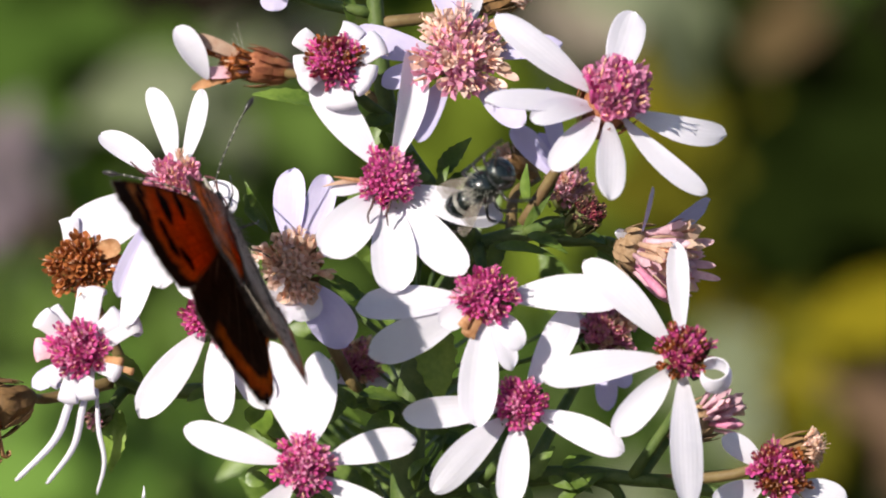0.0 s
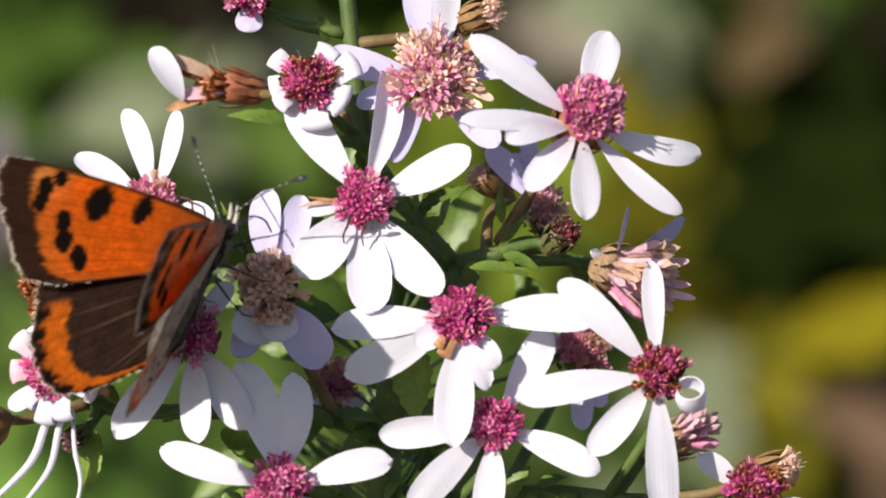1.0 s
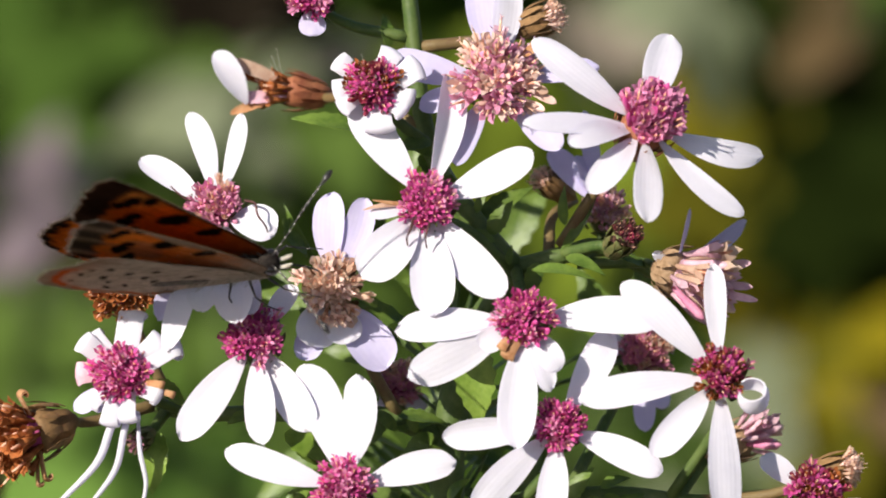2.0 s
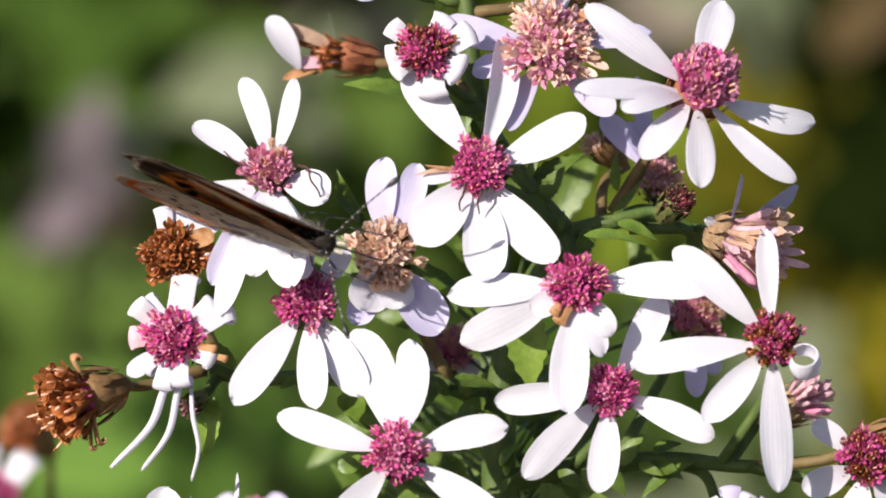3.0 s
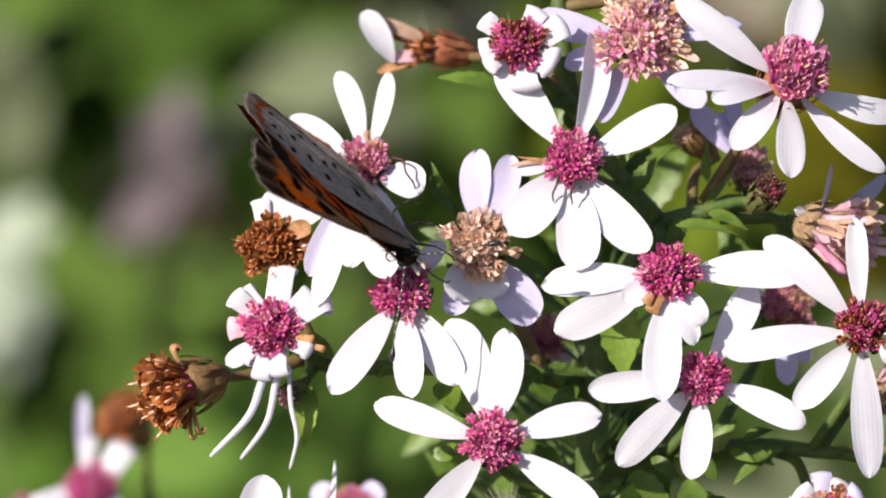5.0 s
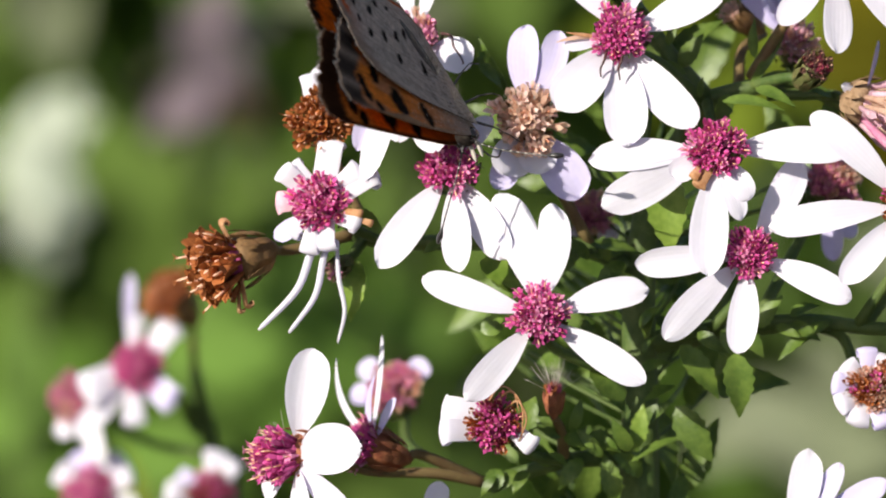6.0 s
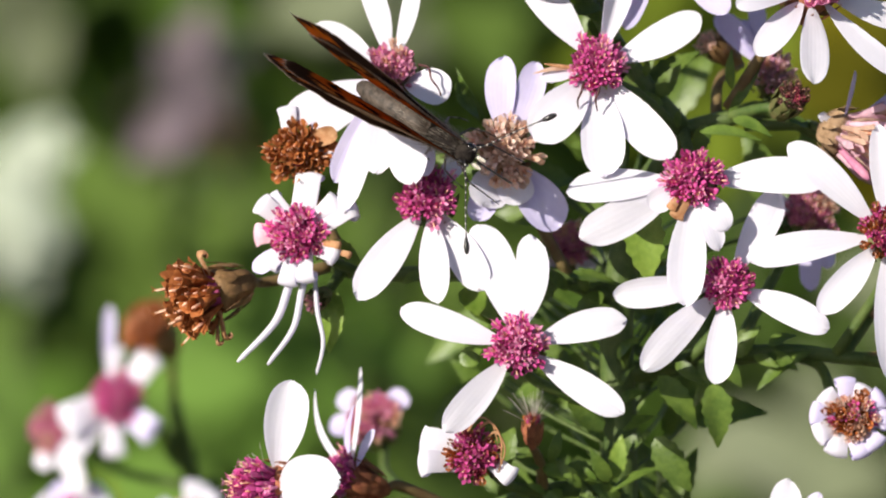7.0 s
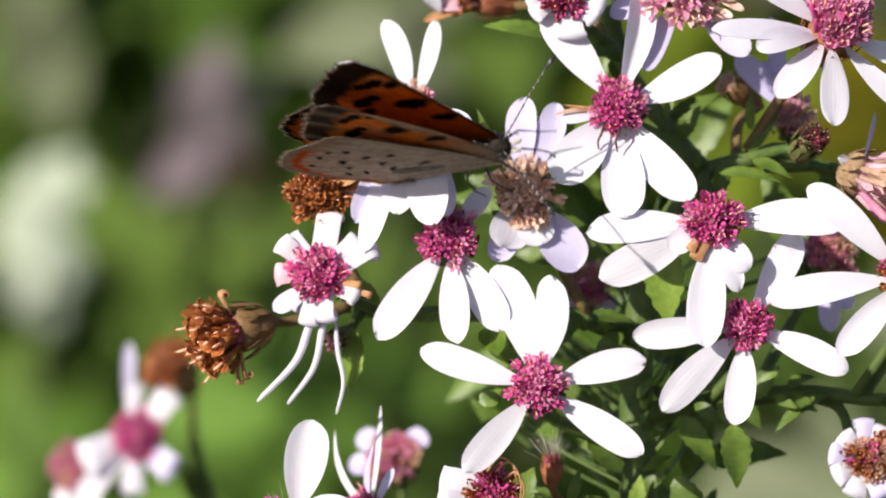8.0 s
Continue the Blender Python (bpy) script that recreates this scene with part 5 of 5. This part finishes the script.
def wing(name, outline, root, colour, side, parent, drop, arch, bulge):
    """One wing in its own plane, hinged on the body's axis: a cambered double sheet with a worn, fringed margin."""
    angles, reach = [a for a, _ in outline], [r for _, r in outline]

    def edge_of(a):
        return float(np.interp(a, angles, reach))
    fan, steps = 96, 60
    bm = bmesh.new()
    layer = bm.verts.layers.float_color.new("pigment")
    sheets = []
    for upper in (True, False):
        sheet = []
        for i in range(fan + 1):
            a = angles[0] + (angles[-1] - angles[0]) * i / fan
            row = []
            for j in range(steps + 1):
                rho = (j / steps) ** 0.9
                wear = 0.006 * math.sin(a * 1.12) + 0.035 * min(0, noise.noise(Vector((a * 0.75, 3, 2)))) + 0.016 * noise.noise(Vector((a * 2.6, 0, 2)))
                r = edge_of(a) * (1 + wear * soft_step(0.8, 1.0, rho))
                ridge = 0.02 * math.sin((a - 100) / 5.1 * 2 * math.pi) * rho + 0.28 * noise.noise(Vector((a * 0.09, rho * 1.5, side))) * rho
                z = drop + arch * math.sin(rho * math.pi * 0.8) * 0.5 + ridge - 0.25 * rho * rho + (0.035 if upper else -0.035) * (1 - 0.8 * (rho > 0.985))
                foot = Vector(root[0]).lerp(Vector(root[1]), i / fan)
                spot = foot.lerp(Vector((r * math.cos(radians(a)), r * math.sin(radians(a)))), rho)
                spot.x += bulge * math.sin(math.pi * rho ** 0.7) * (1 - i / fan) ** 2
                v = bm.verts.new(Vector((spot.x, side * spot.y, z)) * MM)
                v[layer] = (*colour(rho, a, edge_of, upper), 1)
                row.append(v)
            sheet.append(row)
        sheets.append(sheet)
    for upper, sheet in zip((True, False), sheets):
        for i in range(fan):
            for j in range(steps):
                q = (sheet[i][j], sheet[i][j + 1], sheet[i + 1][j + 1], sheet[i + 1][j])
                f = bm.faces.new(q if upper == (side > 0) else q[::-1])
                f.material_index = 0 if upper else 1
    for i in range(fan):
        for top, low in (((sheets[0][i][-1], sheets[0][i + 1][-1]), (sheets[1][i][-1], sheets[1][i + 1][-1])),):
            q = (top[0], low[0], low[1], top[1])
            bm.faces.new(q if side > 0 else q[::-1])
    # fringe of fine hair scales along the outer margin
    rng = random.Random(int(angles[0]))
    for i in range(3, fan):
        for k in range(2):
            root = sheets[1][i][-1].co.lerp(sheets[1][i + 1][-1].co, rng.random())
            out = (root - sheets[1][i][-8].co).normalized() * rng.uniform(0.15, 0.42) * MM
            side_way = Vector((-out.y, out.x, 0)) * 0.16
            dark = rng.random() < 0.25
            tri = [bm.verts.new(root - side_way), bm.verts.new(root + side_way), bm.verts.new(root + out + side_way * rng.uniform(-3, 3))]
            for v in tri:
                v[layer] = (0.06, 0.045, 0.035, 1) if dark else (0.60, 0.53, 0.46, 1)
            bm.faces.new(tri).material_index = 1
    # soft hair over the base of the wing and, on the hindwing, along its inner fold
    for k in range(420):
        inner = name == "hindwing" and k % 2
        i = rng.randint(fan - 7, fan - 1) if inner else rng.randint(2, fan - 2)
        j = rng.randint(4, steps - 6) if inner else rng.randint(3, int(steps * 0.45))
        root = sheets[1][i][j].co
        out = (sheets[1][i][j + 3].co - root).normalized()
        away = (sheets[1][i + 1][j].co - sheets[1][i - 1][j].co).normalized() if inner else Vector((0, 0, 0))
        tip_of = root + (out * 0.7 + away * 0.8 + Vector((0, 0, -rng.uniform(0.2, 0.7)))) * rng.uniform(0.25, 0.7) * MM
        wide = Vector((-out.y, out.x, 0)) * 0.022 * MM
        pale = rng.uniform(0.4, 0.8) if rng.random() < 0.8 else 0.06
        tri = [bm.verts.new(root - wide), bm.verts.new(root + wide), bm.verts.new(tip_of)]
        for v in tri:
            v[layer] = (pale, pale * 0.92, pale * 0.84, 1)
        bm.faces.new(tri).material_index = 1
    return part(name, bm, [WING_UPPER, WING_UNDER], parent)


butterfly = new("butterfly")
tagged(butterfly, "small copper butterfly with orange and brown spotted wings", "butterfly")
bm = bmesh.new()
blob(bm, (0.5 * MM, 0, 0.05 * MM), (1.6 * MM, 0.8 * MM, 0.8 * MM), None, 18, 12)
thorax = part("thorax", bm, FUR_DARK, butterfly)
bm = bmesh.new()
tube(bm, [(x * MM, 0, z * MM) for x, z in ((-0.9, 0.1), (-2.2, 0.25), (-3.8, 0.35), (-5.4, 0.4), (-6.7, 0.4), (-7.5, 0.4), (-7.8, 0.4))],
     [r * MM for r in (0.66, 0.86, 0.95, 0.92, 0.76, 0.46, 0.1)], 14)
part("abdomen", bm, mat("abdomen_scales", (0.016, 0.013, 0.011), (0.13, 0.10, 0.08), 0.5, 0.55, bump=0.7, fine=0.15, gloss=0.35), butterfly, "greyish brown scaled abdomen")
bm = bmesh.new()
blob(bm, (2.45 * MM, 0, 0.05 * MM), (0.75 * MM, 0.8 * MM, 0.78 * MM), None, 14, 10)
face = part("head", bm, FUR_DARK, butterfly)
for side in (1, -1):
    bm = bmesh.new()
    blob(bm, (2.65 * MM, side * 0.6 * MM, 0.1 * MM), (0.45 * MM, 0.32 * MM, 0.55 * MM), None, 14, 10)
    part("eye", bm, EYE, face, "glossy black eye")
    bm = bmesh.new()
    path = curve_through([(2.9, side * 0.25, -0.4), (3.7, side * 0.3, -0.15), (4.3, side * 0.3, 0.3)], 4)
    tube(bm, path, [0.16 * MM] * (len(path) - 3) + [0.13 * MM, 0.09 * MM, 0.04 * MM], 6)
    part("palp", bm, FUR_PALE, face)
    # antenna: banded shaft and dark club
    bm = bmesh.new()
    path = curve_through([(2.9, side * 0.3, 0.5), (4.3, side * 1.6, 1.0), (5.6, side * 3.1, 1.3), (6.8, side * 4.6, 1.3), (7.5, side * 5.6, 1.1)], 14)
    reach = [i / (len(path) - 1) for i in range(len(path))]
    tube(bm, path, [(0.055 if f < 0.76 else 0.06 + 0.15 * math.sin(min((f - 0.76) / 0.24, 1) * math.pi * 0.9)) * MM for f in reach], 6, 0,
         int(0.74 * len(path)))
    part("antenna", bm, [BLACK, WHITE_SCALE], face, "black antenna with white bands")
    for k, (root, knee, ankle, foot) in enumerate((((1.6, 0.5, -0.8), (2.9, 1.5, -1.5), (3.8, 1.6, -2.9), (4.6, 1.7, -3.7)),
                                                   ((0.4, 0.5, -0.9), (0.5, 1.7, -1.9), (0.7, 2.0, -3.4), (1.1, 2.1, -4.4)),
                                                   ((-0.8, 0.5, -0.9), (-1.5, 1.5, -1.9), (-1.9, 1.8, -3.5), (-1.6, 2.0, -4.5)))):
        bm = bmesh.new()
        pts = [Vector((x, side * y, z)) * MM for x, y, z in (root, knee, ankle, foot)]
        tube(bm, [pts[0], pts[0].lerp(pts[1], 0.5), pts[1]], [0.09 * MM, 0.10 * MM, 0.07 * MM], 6)
        tube(bm, [pts[1], pts[2]], [0.06 * MM, 0.05 * MM], 6)
        tube(bm, [pts[2], pts[3]], [0.055 * MM, 0.035 * MM], 6)
        part("leg", bm, BLACK, butterfly)
bm = bmesh.new()
tube(bm, curve_through([(3.0, 0, -0.5), (4.2, 0, -1.6), (4.6, 0, -3.0), (4.2, 0, -4.2)], 5), 0.07 * MM, 6)
part("proboscis", bm, BLACK, face)
# long hairs on thorax and along the abdomen
rng = random.Random(8)
bm = bmesh.new()
for k in range(460):
    x = rng.uniform(-3.2, 2.2)
    a = rng.uniform(0, 2 * math.pi)
    r = 0.8 * math.sqrt(max(1 - ((x - 0.3) / 3.0) ** 2, 0.12)) if x > -2 else 0.8
    root = Vector((x, r * math.cos(a), r * math.sin(a)))
    end = root + Vector((-rng.uniform(0.3, 0.8), 0.55 * math.cos(a), 0.55 * math.sin(a))) * rng.uniform(0.7, 1.4)
    tube(bm, [root * MM, end * MM], [0.018 * MM, 0.005 * MM], 3)
part("fur", bm, mat("body_hair", (0.14, 0.115, 0.09), (0.52, 0.46, 0.39), 1.2, 0.7, 0.2), butterfly)
WINGS = {}
for side, which in ((1, "left"), (-1, "right")):
    WINGS["fore", side] = wing("forewing", FORE, ((0.95, -0.9), (-2.4, -0.9)), fore_colour, side, butterfly, 0.10, 0.3, 0.7)
    WINGS["hind", side] = wing("hindwing", HIND, ((0.6, -1.3), (-7.0, -1.9)), hind_colour, side, butterfly, -0.06, 0.3, 0.0)

# ---- the small dark bee: x ahead, z up ----
BEE = mat("bee_black_green", (0.004, 0.006, 0.006), (0.012, 0.020, 0.020), 0.6, 0.13, bump=0.45, fine=0.3, gloss=0.9, metal=0.15)
BEE_WING = mat("bee_wing", (0.20, 0.17, 0.14), (0.34, 0.30, 0.25), 0.8, 0.2, 0.0, None, 0.2, 0.2, 0.6)
BEE_WING.node_tree.nodes["Principled BSDF"].inputs["Alpha"].default_value = 0.22
BM = 0.97 * MM                          # the bee is 8 mm long


def bee_curve(points, steps):
    return [p * 0.86 for p in curve_through(points, steps)]


bee = new("bee")
tagged(bee, "small glossy blackish-green bee with clear wings", "bee")
bm = bmesh.new()
blob(bm, (0, 0, 0), (1.45 * BM, 1.25 * BM, 1.2 * BM), None, 18, 12)
part("thorax", bm, BEE, bee)
bm = bmesh.new()
bee_rng = random.Random(4)
for k in range(260):
    a, up = bee_rng.uniform(0, 6.28), bee_rng.uniform(-0.4, 1.5)
    out = Vector((math.cos(a) * math.cos(up), math.sin(a) * math.cos(up), math.sin(up)))
    root = Vector((out.x * 1.42, out.y * 1.22, out.z * 1.17)) * BM
    tube(bm, [root, root + (out + Vector((-0.5, 0, 0))) * bee_rng.uniform(0.2, 0.45) * BM], [0.014 * BM, 0.005 * BM], 3)
part("fuzz", bm, HAIR, bee, "short pale hair")["kind"] = "stuff"
bm = bmesh.new()
blob(bm, (2.05 * BM, 0, -0.15 * BM), (0.95 * BM, 1.25 * BM, 1.1 * BM), None, 18, 12)
bee_head = part("head", bm, BEE, bee)
bm = bmesh.new()
xs = [-1.2 - 0.25 * i for i in range(19)]
tube(bm, [(x * BM, 0, (-0.1 - 0.035 * (x + 1.2) ** 2) * BM) for x in xs],
     [(0.5 + 0.8 * math.sin(min((i + 1) / 16, 1.15) * math.pi * 0.62) ** 0.8 - (0.08 if i % 4 == 3 else 0) - max(0, i - 13) * 0.17) * BM for i in range(19)], 18, 0, 16)
part("abdomen", bm, [BEE, mat("bee_hair_band", (0.10, 0.097, 0.09), (0.27, 0.26, 0.235), 0.3, 0.6)], bee, "shiny black abdomen with pale hair bands")
for side in (1, -1):
    bm = bmesh.new()
    blob(bm, (2.05 * BM, side * 0.85 * BM, 0.05 * BM), (0.48 * BM, 0.33 * BM, 0.72 * BM), None, 12, 10)
    part("eye", bm, EYE, bee_head)
    bm = bmesh.new()
    tube(bm, bee_curve([(2.6, side * 0.3, 0.3), (3.3, side * 0.7, 0.9), (4.2, side * 1.3, 0.8)], 4), 0.09 * BM, 6)
    part("antenna", bm, BLACK, bee_head)
    for k in range(3):
        bm = bmesh.new()
        x = 0.8 - 0.8 * k
        tube(bm, bee_curve([(x, side * 0.8, -0.7), (x + 0.5 - 0.6 * k, side * 2.0, -0.6), (x + 0.9 - 1.0 * k, side * 2.5, -1.9), (x + 1.2 - 1.2 * k, side * 2.7, -2.7)], 4), 0.12 * BM, 6)
        part("leg", bm, BLACK, bee)
    for root, tip, w in (((0.3, 0.9, 0.9), (-4.1, 1.9, 0.5), 1.1), ((-0.3, 0.9, 0.9), (-3.4, 1.9, 0.3), 0.9)):
        bm = bmesh.new()
        blade(bm, Vector((root[0], side * root[1], root[2])) * 0.86, Vector((tip[0], side * tip[1], tip[2])) * 0.86, (0, 0, 1), w, 8, 0.02, "ray", 0.02, 0)
        part("wing", bm, BEE_WING, bee, "clear veined wing")


# ---- what moves ----
# butterfly: seconds, place in the spray (mm), turns
FLIGHT = [
    (0.0, -9.6, 0.2, 4.5, -2, 12, 116),
    (0.2, -10.4, 0.7, 4.5, -8, 2, 109),
    (0.4, -10.6, 1.0, 4.5, -12, 4, 100),
    (0.5, -10.4, 1.4, 4.5, -17, 6, 92),
    (0.6, -10.5, 1.1, 4.5, -22, 10, 91),
    (0.8, -11.9, 0.3, 4.5, -27, 12, 84),
    (1.0, -9.3, -0.1, 4.5, -42, 8, 63),
    (1.2, -10.2, -0.2, 4.5, -46, 10, 53),
    (2.3, -11.7, -0.2, 4.5, -3, -34, -12),
    (2.5, -10.7, 0.2, 4.5, -1, -39, -15),
    (3.0, -11.1, -0.4, 4.5, -1, -36, -17),
    (3.5, -11.2, 0.7, 4.5, 2, -35, -26),
    (3.7, -11.1, -0.0, 4.5, 4, -32, -37),
    (4.0, -11.1, -0.4, 4.5, 3, -30, -41),
    (4.2, -11.4, -0.4, 4.5, 5, -29, -45),
    (5.3, -11.8, -0.8, 4.5, 14, -23, -48),
    (5.5, -11.9, -0.8, 4.5, 17, -24, -51),
    (5.7, -11.0, -1.3, 4.5, 17, -17, -53),
    (6.0, -10.8, -0.8, 4.5, 20, -5, -57),
    (6.1, -10.6, -1.3, 4.5, 13, -30, -48),
    (6.2, -10.7, -0.8, 4.5, 12, -29, -47),
    (6.3, -10.3, -1.4, 4.5, 10, -30, -54),
    (6.5, -10.7, -1.4, 4.5, -5, -28, -45),
    (6.8, -9.5, -0.9, 4.5, -3, -34, -40),
    (7.0, -9.7, -0.8, 4.5, 0, -31, -33),
    (7.5, -9.7, -1.1, 4.5, 3, -34, -30),
    (7.7, -9.2, -0.6, 4.5, 8, -27, -22),
    (7.9, -9.0, -0.2, 4.5, -15, -33, 2),
    (8.0, -9.0, 1.0, 4.5, -16, -31, 8),
]
# seconds, rise of left and right wings, sweep of left and right forewing, hindwings lower than forewings by (degrees)
BEATS = [
    (0.0, 76, 93, -25, -17, 2),
    (0.2, 82, 84, -22, -18, 2),
    (0.4, 83, 81, -20, -15, 2),
    (0.5, 82, 84, -17, -23, 1),
    (0.6, 80, 84, -6, -21, 2),
    (0.8, 68, 75, -9, -10, 6),
    (1.0, 44, 61, -12, -6, 8),
    (1.2, 52, 55, -6, 2, 6),
    (2.3, 86, 102, -3, 1, 3),
    (2.5, 85, 102, -4, 1, 2),
    (3.0, 87, 101, -3, -2, 3),
    (3.5, 95, 96, 2, -10, 1),
    (3.7, 95, 95, -2, -5, 1),
    (4.0, 98, 90, -1, -6, 2),
    (4.2, 98, 92, -1, -6, 2),
    (5.3, 95, 99, -7, -6, 3),
    (5.5, 92, 95, -1, 2, 3),
    (5.7, 93, 92, -1, 1, 2),
    (6.0, 94, 86, -1, -1, 1),
    (6.1, 28, 43, -9, -4, 4),
    (6.2, 53, 62, -10, -10, 6),
    (6.3, 82, 62, -15, -10, 10),
    (6.5, 90, 70, -3, -21, 2),
    (6.8, 91, 81, -8, -7, 3),
    (7.0, 88, 87, -5, 3, 5),
    (7.5, 92, 94, -2, 1, 1),
    (7.7, 82, 83, -10, -1, 3),
    (7.9, 82, 96, -10, 1, 4),
    (8.0, 81, 96, -12, -2, 2),
]
# bee: seconds, place in the spray (mm), turns
BEE_WAY = [
    (0.0, 7.4, 3.5, 2.2, -15, -42, 40),
    (0.1, 7.0, 4.6, 2.5, 0, -30, 60),
    (0.2, 4.6, 6.4, 3.0, 10, -10, 98),
    (0.3, 2.9, 7.4, 4.0, 10, 0, 111),
    (0.4, 3.2, 7.1, 4.5, 10, 0, 110),
    (0.5, 3.5, 8.0, 6.0, 10, 0, 108),
    (0.6, -2.6, 8.8, 9.0, 10, 0, 99),
    (0.7, -18.0, 17.7, 11.0, 10, 0, 100),
    (0.8, -30.5, 30.8, 14.0, 10, 0, 110),
    (1.2, -90.0, 90.0, 25.0, 10, 0, 110),
    (8.0, -600.0, 500.0, -150.0, 10, 0, 110),
]


def motions():
    walk(butterfly, [(t, SPRAY @ pose(x * MM, y * MM, z * MM, rx, ry, rz)) for t, x, y, z, rx, ry, rz in FLIGHT])
    for (which, side), ob in WINGS.items():
        walk(ob, [(t, pose(1.6 * MM, side * 0.75 * MM, 0.5 * MM, side * ((left if side > 0 else right) - (lower if which == "hind" else 0)), 0, 0)
                   @ pose(0, 0, 0, 0, 0, side * ((sweep_left if side > 0 else sweep_right) if which == "fore" else 0)))
                  for t, left, right, sweep_left, sweep_right, lower in BEATS])
    # the ray that the bee weighs down springs back as it leaves
    walk(bent_ray, [(t, Matrix.Rotation(radians(a), 4, bent_axis)) for t, a in
                    ((0.0, -46), (0.1, -45), (0.2, -38), (0.3, -25), (0.4, -14), (0.5, -11), (0.6, 2), (0.7, 0), (1.0, 0), (8.0, 0))])
    walk(bee, [(t, SPRAY @ pose(x * MM, y * MM, z * MM, rx, ry, rz)) for t, x, y, z, rx, ry, rz in BEE_WAY])


motions()
